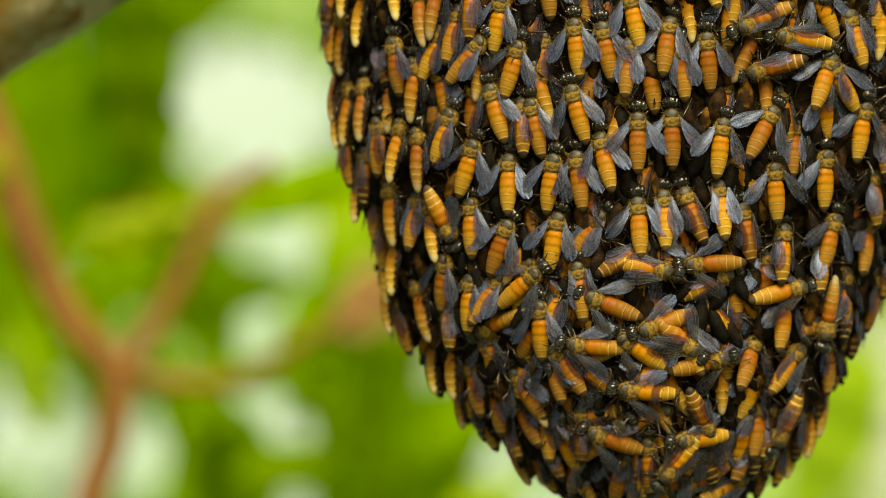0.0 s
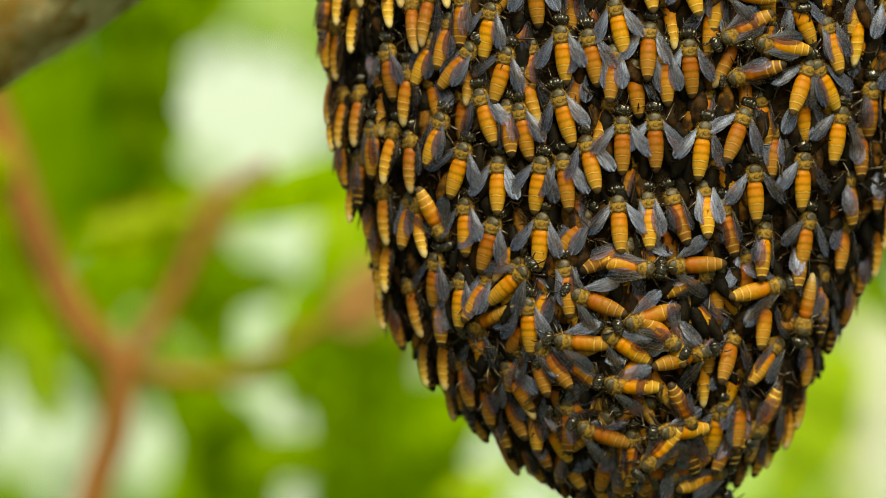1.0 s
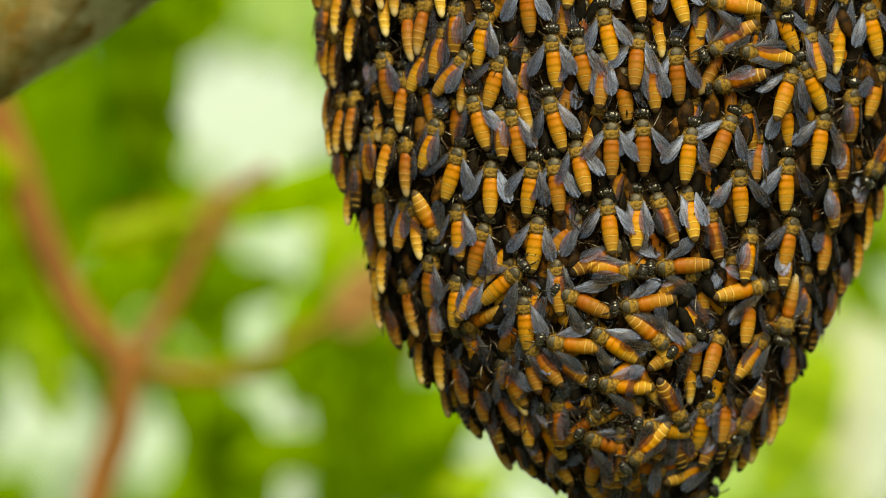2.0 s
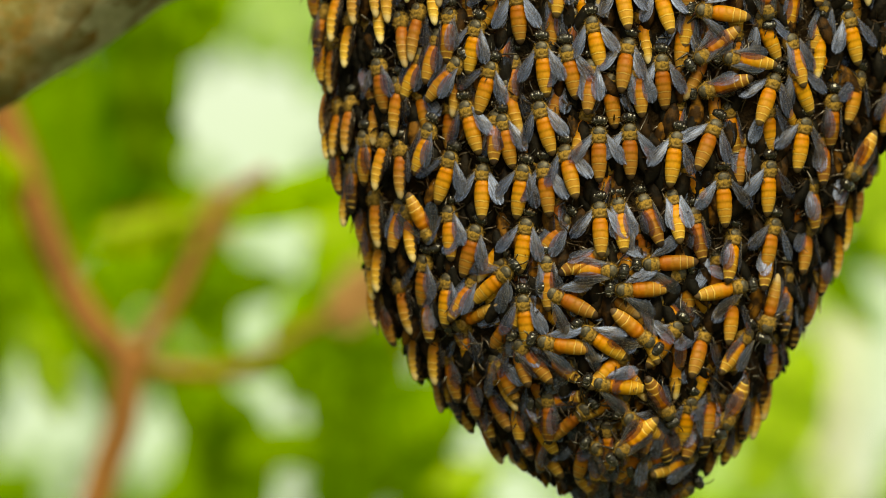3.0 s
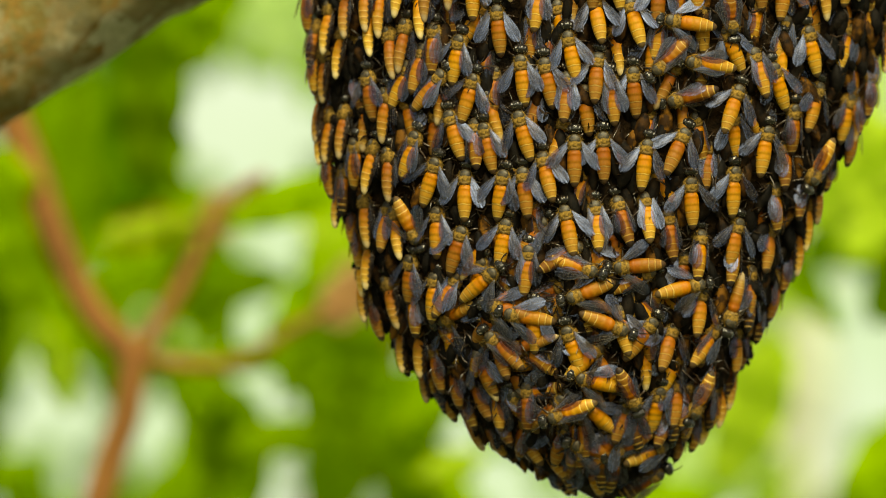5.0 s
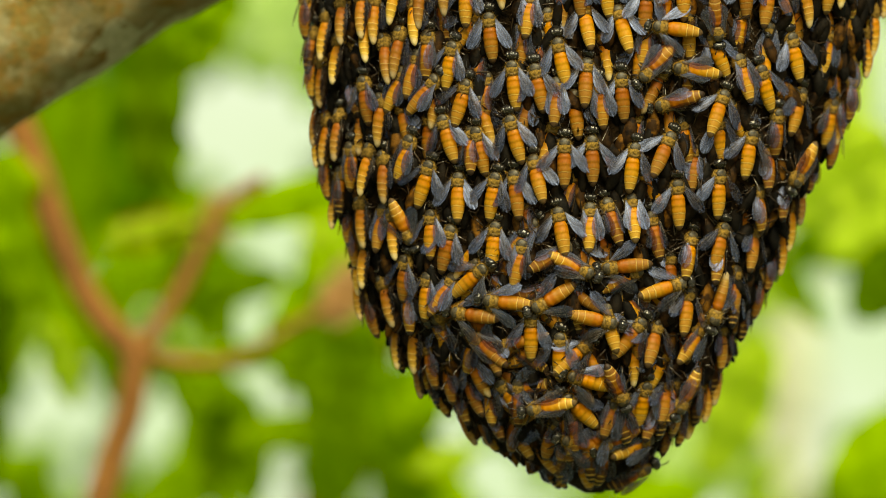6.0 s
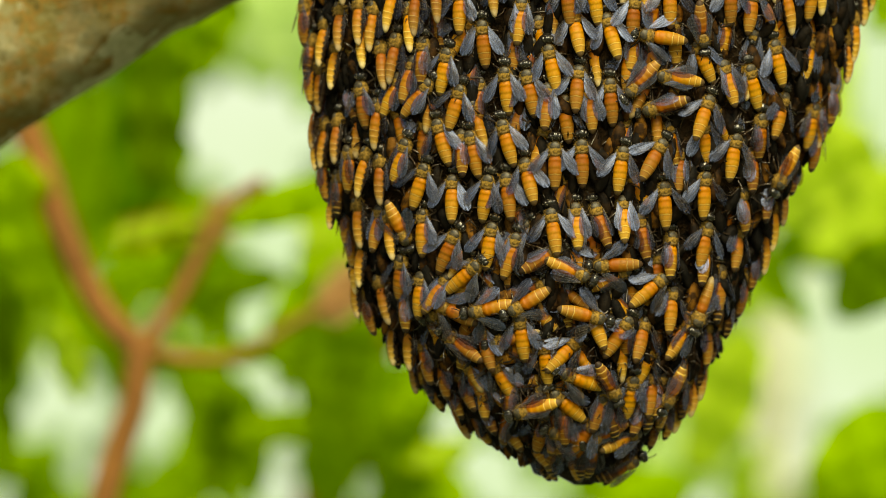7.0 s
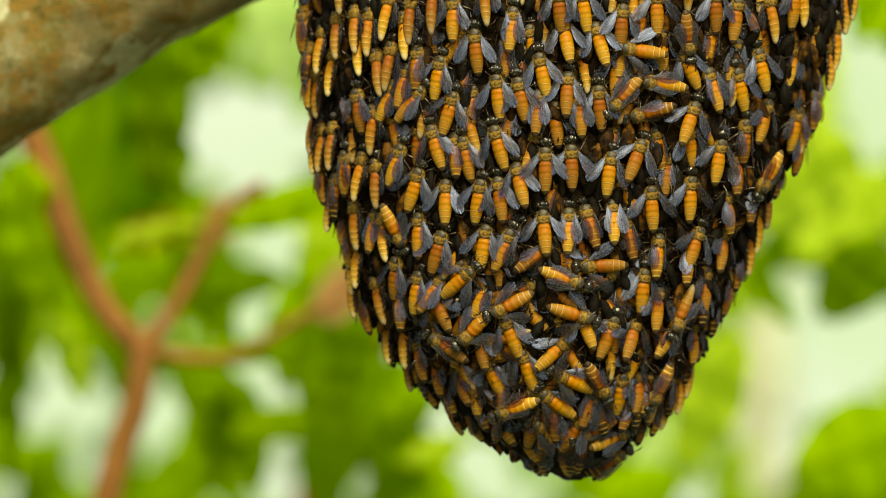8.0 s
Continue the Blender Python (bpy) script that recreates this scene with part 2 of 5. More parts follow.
def tube(bm, pts, radii, n=6, mat=0):
    pts = [Vector(p) for p in pts]
    rings = []
    side = None
    for i, p in enumerate(pts):
        d = (pts[min(i + 1, len(pts) - 1)] - pts[max(i - 1, 0)]).normalized()
        ref = Vector((0, 0, 1)) if abs(d.z) < 0.9 else Vector((1, 0, 0))
        s = d.cross(ref).normalized() if side is None else (side - d * side.dot(d)).normalized()
        side = s
        u = s.cross(d).normalized()
        rings.append((p, s, u, radii[i], radii[i]))
    loft(bm, rings, n, mat)


def spline(pts, steps):
    pts = [Vector(p) for p in pts]
    out = []
    for i in range(len(pts) - 1):
        p0, p1, p2, p3 = pts[max(i - 1, 0)], pts[i], pts[i + 1], pts[min(i + 2, len(pts) - 1)]
        for k in range(steps):
            u = k / steps
            out.append(0.5 * ((2 * p1) + (p2 - p0) * u + (2 * p0 - 5 * p1 + 4 * p2 - p3) * u * u + (3 * p1 - p0 - 3 * p2 + p3) * u ** 3))
    out.append(pts[-1])
    return out


# setting: ground, and a glowing board for the bright distance
bm = bmesh.new()
bmesh.ops.create_grid(bm, x_segments=8, y_segments=8, size=1500)
ground = tagged(mesh_object("ground", bm, [GROUND]), "grassy ground under the tree, canopy shade in its dark colour", "ground", kind="structure")
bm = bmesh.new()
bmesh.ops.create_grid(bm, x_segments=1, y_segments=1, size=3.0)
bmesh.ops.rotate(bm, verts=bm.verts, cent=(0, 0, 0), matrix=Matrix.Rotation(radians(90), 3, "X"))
backdrop = tagged(mesh_object("backdrop", bm, [HAZE_GLOW]), "glowing board standing in for the bright hazy distance behind the foliage", "backdrop", kind="structure")
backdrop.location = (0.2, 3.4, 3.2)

# the colony's body: a hanging, flattened, pointed curtain
TOP_Z, LENGTH = 45.0, 119.5     # millimetres: level where the sides begin to close, and drop to the tip
HALF_W = 72.0


def half_width(z):
    u = min(max((TOP_Z - z) / LENGTH, 0.0), 1.0)
    return HALF_W * (1 - u ** 2.4) ** 0.75 * (1 + 0.3 * min(max(z / 100, 0.0), 1.0))


def middle(z):
    u = min(max((75 - z) / 146, 0), 1)
    return 2.9 - 9.2 * math.sin(math.pi * u ** 1.5)


def half_depth(z):
    return 54.0 * math.tanh(half_width(z) / 54.0)


def body_gap(x, z, y, grow):
    return ((x - middle(z)) / (half_width(z) + grow)) ** 2 + (y / (half_depth(z) + grow)) ** 2 - 1


def on_body(x, z, grow):
    """A point of the body's front skin, grown outwards, and its normal, in millimetres."""
    z = max(z, TOP_Z - LENGTH + 1.5 - grow * 0.5)
    zz = max(z, TOP_Z - LENGTH + 1.5)
    r = (x - middle(zz)) / (half_width(zz) + grow)
    r = min(max(r, -0.985), 0.985)
    x = middle(zz) + r * (half_width(zz) + grow)
    y = -(half_depth(zz) + grow) * math.sqrt(1 - r * r)
    e = 0.5
    g = Vector((body_gap(x + e, zz, y, grow) - body_gap(x - e, zz, y, grow),
                body_gap(x, zz, y + e, grow) - body_gap(x, zz, y - e, grow),
                body_gap(x, zz + e, y, grow) - body_gap(x, max(zz - e, TOP_Z - LENGTH + 1.1), y, grow)))
    g.normalize()
    g.z *= 0.5
    return Vector((x, y, z)), g.normalized()


HANG = Vector((0, 0.038, 2.4))
SKIN = -8.5                      # the body's skin lies this deep below the outermost bees


def colony_body():
    bm = bmesh.new()
    rings = []
    levels = [TOP_Z + 102 - i * 8.5 for i in range(12)] + [TOP_Z - 0.965 * LENGTH * (1 - math.cos(math.pi / 2 * i / 34)) ** 0.8 for i in range(35)]
    for z in levels:
        w, d = max(half_width(z) + SKIN, 0.6), max(half_depth(z) + SKIN, 0.6)
        rings.append((Vector((middle(z), 0, z)) * 0.001 + HANG, (1, 0, 0), (0, 1, 0), w * 0.001, d * 0.001))
    loft(bm, rings, 72)
    for v in bm.verts:
        n = noise.noise(v.co * 180) * 0.0016
        v.co += (v.co - Vector((0, HANG.y, v.co.z))).normalized() * n
    bmesh.ops.recalc_face_normals(bm, faces=bm.faces)
    return tagged(mesh_object("bee_colony_core", bm, [MASS]), "packed inner mass of the hanging bee colony, gap shade in its dark colour", "bee colony", kind="stuff")


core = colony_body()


# bees, in millimetres: head towards +y, back towards +z
def mm(bm):
    bmesh.ops.scale(bm, vec=(0.001, 0.001, 0.001), verts=bm.verts)
    return bm


def abdomen_mesh(mat, slim=1.0, long=1.0):
    bm = bmesh.new()
    edges = [0.0, 2.2, 4.3, 6.1, 7.9, 9.4, 10.8]
    def girth(s):
        s = min(max(s / 10.8, 0.0), 1.0)
        return 2.08 * (0.50 + 0.50 * math.sin(math.pi / 2 * min(s / 0.24, 1.0)) ** 0.8) * (1 - 0.70 * (max(s - 0.36, 0) / 0.64) ** 2.5) * (1 if s < 0.93 else max(1 - ((s - 0.93) / 0.07) ** 2, 0) ** 0.5)
    rings = []
    for a, b2 in zip(edges, edges[1:]):
        for k in range(4):
            u = k / 3
            s = a + (b2 - a) * u
            g = girth(s) * (0.980 + 0.028 * u)
            g = max(g, 0.16)
            rings.append(((0, long * (-s + (0.05 if k == 3 else 0)), -0.30 - 0.012 * s * s), (1, 0, 0), (0, 0.04, 1), g * slim, g * 0.86))
    loft(bm, rings, 20)
    bmesh.ops.recalc_face_normals(bm, faces=bm.faces)
    return mm(bm), [mat]


def thorax_mesh():
    bm = bmesh.new()
    bmesh.ops.create_uvsphere(bm, u_segments=18, v_segments=12, radius=1)
    for v in bm.verts:
        x, y, z = v.co
        v.co = Vector((2.20 * x * (1 - 0.10 * y), 2.60 * y, 2.15 * z * (1 - 0.12 * y * y)))
    for f in bm.faces:
        f.material_index = 0
    for centre, size, mat, seg in (((0, 0.85, 1.40), (1.62, 1.50, 0.78), 1, 18), ((0, -1.45, 1.22), (1.20, 0.60, 0.55), 2, 14)):
        cap = bmesh.ops.create_uvsphere(bm, u_segments=seg, v_segments=10, radius=1)["verts"]
        for v in cap:
            v.co = Vector((v.co.x * size[0] + centre[0], v.co.y * size[1] + centre[1], v.co.z * size[2] + centre[2]))
            for f in v.link_faces:
                f.material_index = mat
    rng = random.Random(5)
    for _ in range(420):
        d = Vector((rng.gauss(0, 1), rng.gauss(0, 1), rng.gauss(0.3, 0.8))).normalized()
        p = Vector((2.20 * d.x, 2.55 * d.y, 2.1 * d.z))
        if p.z > 0.9 and (p.x / 1.4) ** 2 + ((p.y - 1.0) / 1.3) ** 2 < 1 and rng.random() < 0.55:
            continue
        s = d.cross(Vector((rng.gauss(0, 1), rng.gauss(0, 1), rng.gauss(0, 1)))).normalized() * 0.045
        tip = p + (d + Vector((rng.gauss(0, .35), rng.gauss(-.3, .35), rng.gauss(0, .35)))) * rng.uniform(0.35, 0.75)
        bm.faces.new((bm.verts.new(p - s), bm.verts.new(p + s), bm.verts.new(tip)))
    return mm(bm), [FUZZ, SCUTUM, SCUTEL]


def head_mesh():
    bm = bmesh.new()
    bmesh.ops.create_uvsphere(bm, u_segments=16, v_segments=10, radius=1)
    for v in bm.verts:
        x, y, z = v.co
        v.co = Vector((2.05 * x, 1.50 * y + 0.15 * (1 - x * x), 1.70 * z - 0.25))
    for x, y in ((0, 0.55), (-0.42, 0.15), (0.42, 0.15)):
        r = bmesh.ops.create_icosphere(bm, subdivisions=1, radius=0.20)
        bmesh.ops.translate(bm, verts=r["verts"], vec=(x, y, 1.30))
    for s in (-1, 1):
        tube(bm, [(0.35 * s, 1.0, -0.9), (0.25 * s, 1.45, -1.3), (0.05 * s, 1.4, -1.75)], [0.28, 0.2, 0.08], 6)
    rng = random.Random(9)
    for _ in range(120):
        d = Vector((rng.gauss(0, 1), rng.gauss(0, 1), abs(rng.gauss(0, 1)))).normalized()
        p = Vector((1.9 * d.x, 1.15 * d.y, 1.6 * d.z - 0.25))
        s = d.cross(Vector((0.3, 0.2, 1))).normalized() * 0.03
        bm.faces.new((bm.verts.new(p - s), bm.verts.new(p + s), bm.verts.new(p + d * rng.uniform(0.25, 0.5)))).material_index = 1
    return mm(bm), [BLACK, HAIR]


def eye_mesh(side):
    bm = bmesh.new()
    bmesh.ops.create_uvsphere(bm, u_segments=12, v_segments=8, radius=1)
    for v in bm.verts:
        x, y, z = v.co
        v.co = Vector((0.80 * x + side * 1.24, 1.20 * y + 0.15, 1.50 * z - 0.22))
    return mm(bm), [EYE]


def wing_mesh(side, length, width, lobes):
    bm = bmesh.new()
    nu, nv = 16, 5
    def blade(u):
        return width / 2 * (0.12 + 0.88 * math.sin(math.pi / 2 * min(u / 0.66, 1)) ** 1.25) * (1 if u < 0.66 else math.sqrt(max(1 - ((u - 0.66) / 0.34) ** 2, 0.0)))
    def at(u, v, lift=0.0):
        x = blade(u) * (1 - 2 * v) - 0.16 * width * math.sin(math.pi / 2 * min(u / 0.66, 1))
        z = 0.22 * math.sin(v * math.pi) * math.sin(u * math.pi) + 0.07 * math.sin(v * 14 + u * 3) * u - 0.45 * u * u + lift
        return Vector((side * x, -length * u, z))
    grid = [[bm.verts.new(at(i / nu, j / nv)) for j in range(nv + 1)] for i in range(nu + 1)]
    for i in range(nu):
        for j in range(nv):
            try:
                bm.faces.new((grid[i][j], grid[i + 1][j], grid[i + 1][j + 1], grid[i][j + 1]))
            except ValueError:
                pass
    for v0, v1, end in lobes:
        pts = [at(u / 8 * end, v0 + (v1 - v0) * u / 8, 0.03) for u in range(9)]
        tube(bm, pts, [0.036 - 0.0035 * k for k in range(9)], 4, 1)
    for u in (0.42, 0.58, 0.72):
        tube(bm, [at(u, 0.12, 0.03), at(u + 0.03, 0.4, 0.03), at(u - 0.03, 0.7, 0.03)], [0.02, 0.02, 0.015], 4, 1)
    bmesh.ops.remove_doubles(bm, verts=bm.verts, dist=0.0005)
    return mm(bm), [WING, VEIN]


def leg_mesh(side, y0, ys, out):
    bm = bmesh.new()
    p = [(side * 1.2, y0, -1.5), (side * (out * 0.55), y0 + ys * 0.45, -1.1), (side * out, y0 + ys * 0.9, -1.9),
         (side * (out + 1.0), y0 + ys * 1.35, -2.3), (side * (out + 1.6), y0 + ys * 1.6, -2.45)]
    tube(bm, p, [0.36, 0.40, 0.30, 0.17, 0.10], 6)
    tube(bm, [p[2], (Vector(p[2]) + Vector(p[3])) / 2, p[3]], [0.30, 0.36, 0.16], 6)
    return mm(bm), [LEG]


def antenna_mesh(side):
    bm = bmesh.new()
    tube(bm, [(side * 0.35, 0.9, 0.1), (side * 1.0, 1.6, 0.6), (side * 1.15, 1.8, 0.65), (side * 1.5, 3.0, 0.4), (side * 1.5, 4.0, 0.0)],
         [0.13, 0.12, 0.16, 0.15, 0.12], 6)
    return mm(bm), [BLACK]


def make_bee(label, abdomen_mat, spread, droop, seed, low=0.0, slim=1.0, long=1.0):
    """One worker bee; wings turned out from the back by spread degrees."""
    rng = random.Random(seed)
    root = tagged(new("honey_bee"), label, "bee", "bees of the hanging colony")
    def add(name, made, parent=None, lab=""):
        return mesh_object(name, made[0], made[1], parent or root, lab)
    add("thorax", thorax_mesh(), lab="tan fuzzy thorax with a dark grey back")
    abd = add("abdomen", abdomen_mesh(abdomen_mat, slim, long))
    abd.matrix_basis = pose(0, -0.0013, 0.0001, rng.uniform(-6, 2), 0, rng.uniform(-4, 4))
    head_ob = add("head", head_mesh(), lab="glossy black head")
    head_ob.matrix_basis = pose(0, 0.0038, 0.0006, rng.uniform(-2, 16), 0, rng.uniform(-8, 8))
    for s in (-1, 1):
        add("eye", eye_mesh(s), head_ob)
        add("antenna", antenna_mesh(s), head_ob)
        a = spread + rng.uniform(-6, 6)
        w = add("forewing", wing_mesh(s, 9.4, 3.6, [(0.04, 0.02, 0.92), (0.2, 0.25, 0.9), (0.4, 0.5, 0.85), (0.62, 0.8, 0.7)]), lab="smoky translucent wing")
        w.matrix_basis = pose(s * 0.0019, 0.0003, 0.0017 - low + 0.0002 * s, 2, s * (droop + 4), s * a)
        w = add("hindwing", wing_mesh(s, 7.0, 2.8, [(0.05, 0.05, 0.9), (0.35, 0.4, 0.8), (0.6, 0.75, 0.6)]), lab="smoky translucent wing")
        w.matrix_basis = pose(s * 0.0019, -0.0011, 0.0012 - low, 2, s * (droop + 8), s * (a + 9))
        for y0, ys, out in ((1.2, 2.2, 3.2), (0.0, -0.6, 3.9), (-1.2, -2.6, 3.6)):
            add("leg", leg_mesh(s, y0, ys, out + rng.uniform(-0.4, 0.4)))
    return root


hang = make_bee("honey bee with amber abdomen hanging out from the curtain", ABD_PALE, 17, 8, 1, 0.0030, 0.80, 1.10)
half = make_bee("honey bee with orange banded abdomen and half-open smoky wings", ABD_AMBER, 28, 14, 2, 0.0006)
wide = make_bee("honey bee with orange banded abdomen and wide-open wings", ABD_AMBER, 41, 10, 3, 0.0005)
shut = make_bee("honey bee with wings folded over its amber abdomen", ABD_AMBER, 5, -4, 4)
dark = make_bee("honey bee with pale rings at the colony's edge, shade in its dark colour", ABD_SHADED, 7, 6, 5)
dusk = make_bee("honey bee half hidden among the others, shade in its russet colour", ABD_DUSK, 8, 45, 6, 0.0010)
USED = set()
BEES = []
rng = random.Random(77)


def bee_pose(x, z, heading, tilt, lift):
    """Tail tip over (x, z) on the body's front, head towards heading (0 up, clockwise), tail lifted by tilt degrees."""
    f = radians(tilt)
    p, n = on_body(x, z, lift)
    d = Vector((math.sin(radians(heading)), 0, math.cos(radians(heading))))
    d = (d - n * d.dot(n)).normalized()
    ahead, up = d * math.cos(f) - n * math.sin(f), n * math.cos(f) + d * math.sin(f)
    side = ahead.cross(up)
    m = Matrix((side, ahead, up)).transposed().to_4x4()
    m.translation = (p + ahead * 12.4) * 0.001 + HANG
    return m


def bee(kind, x, z, heading, tilt, lift=None):
    if lift is None:
        lift = -4.2 + 12.4 * math.sin(radians(max(tilt, 0))) * 0.6 + rng.uniform(-0.5, 0.7)
    roll = rng.uniform(-8, 8)
    if kind is hang:
        roll += min(max(0.55 * (x - 5), -44), 34)
    lean = pose(0, 0, 0, 0, roll, 0)
    m = bee_pose(x, z, heading, tilt, lift) @ lean
    if kind in USED:
        ob = copy_thing(kind, m)
    else:
        USED.add(kind)
        kind.matrix_basis = m
        ob = kind
    BEES.append((ob, x, z, heading, tilt, lift, lean))
    return ob


bee(shut, -8.5, -6.6, 108, 9)
bee(half, -9.0, -13.6, -116, 9)
bee(wide, -5.8, -17.3, 108, 9)
bee(half, -21.6, -19.0, -132, 9)
bee(wide, -34.8, -25.9, -27, 9)
bee(half, -13.9, -34.3, -18, 9)
bee(shut, -21.3, -8.0, 20, 9)
bee(wide, 10.2, -34.3, 21, 9)
bee(half, 3.8, -52.3, -49, 9)
bee(half, 9.6, -44.4, -60, 9)
bee(half, 3.5, -59.2, -60, 9)
bee(half, -9.7, -44.6, -12, 9)
bee(half, 22.6, -20.7, 8, 9)
bee(wide, -38.2, -15.3, 53, 7)
bee(shut, -28.9, -34.0, -66, 9)
bee(hang, 39.1, -11.9, -153, 6)
bee(shut, 28.1, -34.0, 40, 10)
bee(shut, -7.7, -45.1, -117, 12)
bee(half, -27.2, -46.8, -21, 10)
bee(half, -18.7, -46.8, -20, 8)
bee(half, 15.3, -51.9, 4, 6)
bee(half, 11.9, -57.0, -20, 12)
bee(shut, -51.5, 37.1, 40, 12)
bee(shut, 37.7, 48.5, -83, 11)
bee(wide, 31.5, 58.1, -82, 10)
bee(shut, 23.0, 52.7, -142, 12)
bee(half, 54.7, 40.0, -13, 10)
bee(hang, -75.5, 53.4, -3, 18)
bee(hang, -69.8, 57.6, -11, 18)
bee(hang, -68.6, 71.2, -3, 18)
bee(hang, -64.0, 59.3, -9, 18)
bee(hang, -60.7, 57.9, -4, 18)
bee(hang, -62.9, 52.6, -11, 19)
bee(hang, -56.1, 63.4, 10, 18)
bee(hang, -47.9, 62.0, 0, 18)
bee(hang, -49.0, 57.3, -5, 18)
bee(hang, -72.0, 46.6, -1, 18)
bee(hang, -56.6, 46.3, -13, 18)
bee(hang, -55.1, 48.1, 7, 18)
bee(hang, -75.5, 40.1, 3, 9)
bee(hang, -41.3, 65.4, 0, 18)
bee(half, -35.2, 61.6, 4, 17)
bee(half, -41.1, 43.7, 16, 9)
bee(dusk, -46.4, 46.7, 5, 14)
bee(shut, -50.7, 41.3, 10, 15)
bee(half, -62.9, 33.6, -4, 9)
bee(shut, -56.5, 37.1, 23, 11)
bee(wide, -37.6, 33.1, 17, 9)
bee(half, -26.9, 51.4, -3, 9)
bee(hang, -71.4, 24.4, -6, 18)
bee(hang, -75.0, 23.6, -6, 18)
bee(hang, -59.5, 28.9, 8, 9)
bee(shut, -66.9, 15.0, 4, 9)
bee(hang, -64.2, 15.0, 13, 18)
bee(hang, -57.7, 12.6, -2, 13)
bee(shut, -53.6, 17.5, 21, 9)
bee(half, -37.9, 22.9, -14, 11)
bee(half, -29.4, 19.2, -7, 9)
bee(dusk, -34.0, 20.7, -2, 24)
bee(half, -18.7, 22.6, -12, 9)
bee(wide, -48.1, 10.2, 20, 9)
bee(half, -37.2, 6.5, 2, 19)
bee(half, -28.4, 6.5, 13, 9)
bee(half, -55.8, 13.3, 158, 23)
bee(dark, -71.1, 8.2, -3, 19)
bee(hang, -24.3, 67.5, -4, 18)
bee(shut, -16.5, 58.2, 2, 14)
bee(half, -1.3, 63.8, -1, 9)
bee(half, 6.4, 63.8, -6, 9)
bee(half, 1.1, 55.6, -8, 26)
bee(half, 16.2, 59.0, 6, 13)
bee(wide, 27.9, 63.1, -1, 9)
bee(half, 12.1, 54.3, -12, 22)
bee(half, -6.0, 44.4, -8, 12)
bee(half, -20.4, 37.7, -2, 9)
bee(half, -12.5, 37.0, -8, 9)
bee(half, -0.9, 39.4, 8, 22)
bee(half, 10.6, 34.4, -2, 9)
bee(shut, 5.7, 32.6, -8, 9)
bee(dusk, 33.9, 42.3, -102, 26)
bee(shut, 35.8, 71.6, 167, 21)
bee(half, 45.5, 63.7, 1, 9)
bee(wide, 50.6, 61.2, 10, 9)
bee(hang, 63.7, 62.6, -4, 18)
bee(half, 69.0, 65.2, 8, 9)
bee(hang, 72.5, 67.8, 4, 14)
bee(half, 61.3, 46.0, -11, 16)
bee(shut, 47.8, 40.5, -18, 18)
bee(wide, 35.1, 30.6, 24, 15)
bee(wide, 45.3, 18.4, 11, 9)
bee(wide, 37.8, 7.1, 1, 9)
bee(wide, 26.7, 4.2, -3, 9)
bee(dusk, 54.2, 24.3, 0, 6)
bee(half, 59.2, 31.0, 23, 16)
bee(half, 69.0, 27.8, 9, 9)
bee(hang, 72.2, 29.4, 14, 18)
bee(dusk, 52.5, 15.3, 13, 26)
bee(shut, 66.1, 29.9, -147, 12)
bee(dusk, 51.1, 3.1, -9, 20)
bee(dusk, 57.3, 6.8, 19, 26)
bee(wide, -6.0, 15.8, 0, 9)
bee(wide, 2.1, 16.6, -1, 9)
bee(half, 11.8, 14.8, 11, 13)
bee(wide, 19.0, 19.0, 27, 16)
bee(half, -19.6, 7.1, -4, 15)
bee(half, -12.8, 11.9, -10, 22)
bee(shut, -8.6, 33.4, 2, 18)
bee(hang, -63.5, 0.0, -4, 9)
bee(shut, -59.6, -2.0, 0, 23)
bee(hang, -54.3, -3.4, -14, 14)
bee(half, -45.9, -3.7, 3, 14)
bee(half, -41.8, -8.2, 22, 14)
bee(half, -27.4, -7.1, 9, 13)
bee(hang, -63.7, -11.4, -5, 19)
bee(half, -53.3, -16.7, 20, 11)
bee(half, -47.1, -21.6, 14, 17)
bee(shut, -44.7, -20.1, 30, 26)
bee(hang, -55.1, -22.5, -17, 9)
bee(wide, -5.7, -3.1, -6, 15)
bee(shut, 1.3, -2.0, -5, 17)
bee(dusk, 9.8, -0.3, -16, 24)
bee(shut, 15.4, 0.5, -6, 25)
bee(dusk, 20.9, -4.6, -7, 19)
bee(wide, 19.7, -4.8, -92, 15)
bee(dusk, -16.2, -6.8, 63, 24)
bee(dusk, 28.1, -9.7, 13, 22)
bee(wide, 37.0, -7.3, 17, 9)
bee(half, 48.0, -7.5, 25, 23)
bee(half, 43.3, -20.0, 10, 21)
bee(dusk, 37.5, -11.4, 17, 26)
bee(dark, 43.1, -23.5, 27, 25)
bee(wide, 18.2, -34.5, 25, 24)
bee(half, -8.8, -36.5, 48, 26)
bee(half, 22.1, -50.8, 12, 26)
bee(dusk, 33.7, -35.0, -164, 21)
bee(dusk, 31.7, -42.7, 20, 26)
bee(dark, 38.6, -43.1, 18, 23)
bee(dark, 34.5, -50.5, 26, 26)
bee(hang, 31.1, -54.3, 25, 20)
bee(hang, -49.0, -35.3, 3, 23)
bee(half, -44.1, -41.3, -1, 23)
bee(half, -39.3, -45.6, 8, 26)
bee(half, -30.6, -49.0, -27, 26)
bee(dusk, -34.5, -51.6, -29, 26)
bee(hang, -53.5, -34.5, -27, 26)
bee(hang, -50.2, -42.8, -21, 26)
bee(dark, -43.9, -47.1, -31, 26)
bee(half, -16.6, -61.5, -35, 26)
bee(dusk, -5.3, -62.8, -9, 26)
bee(half, -8.9, -66.1, -24, 26)
bee(dark, 5.9, -69.8, 63, 10)
bee(shut, 7.8, -60.9, 78, 23)
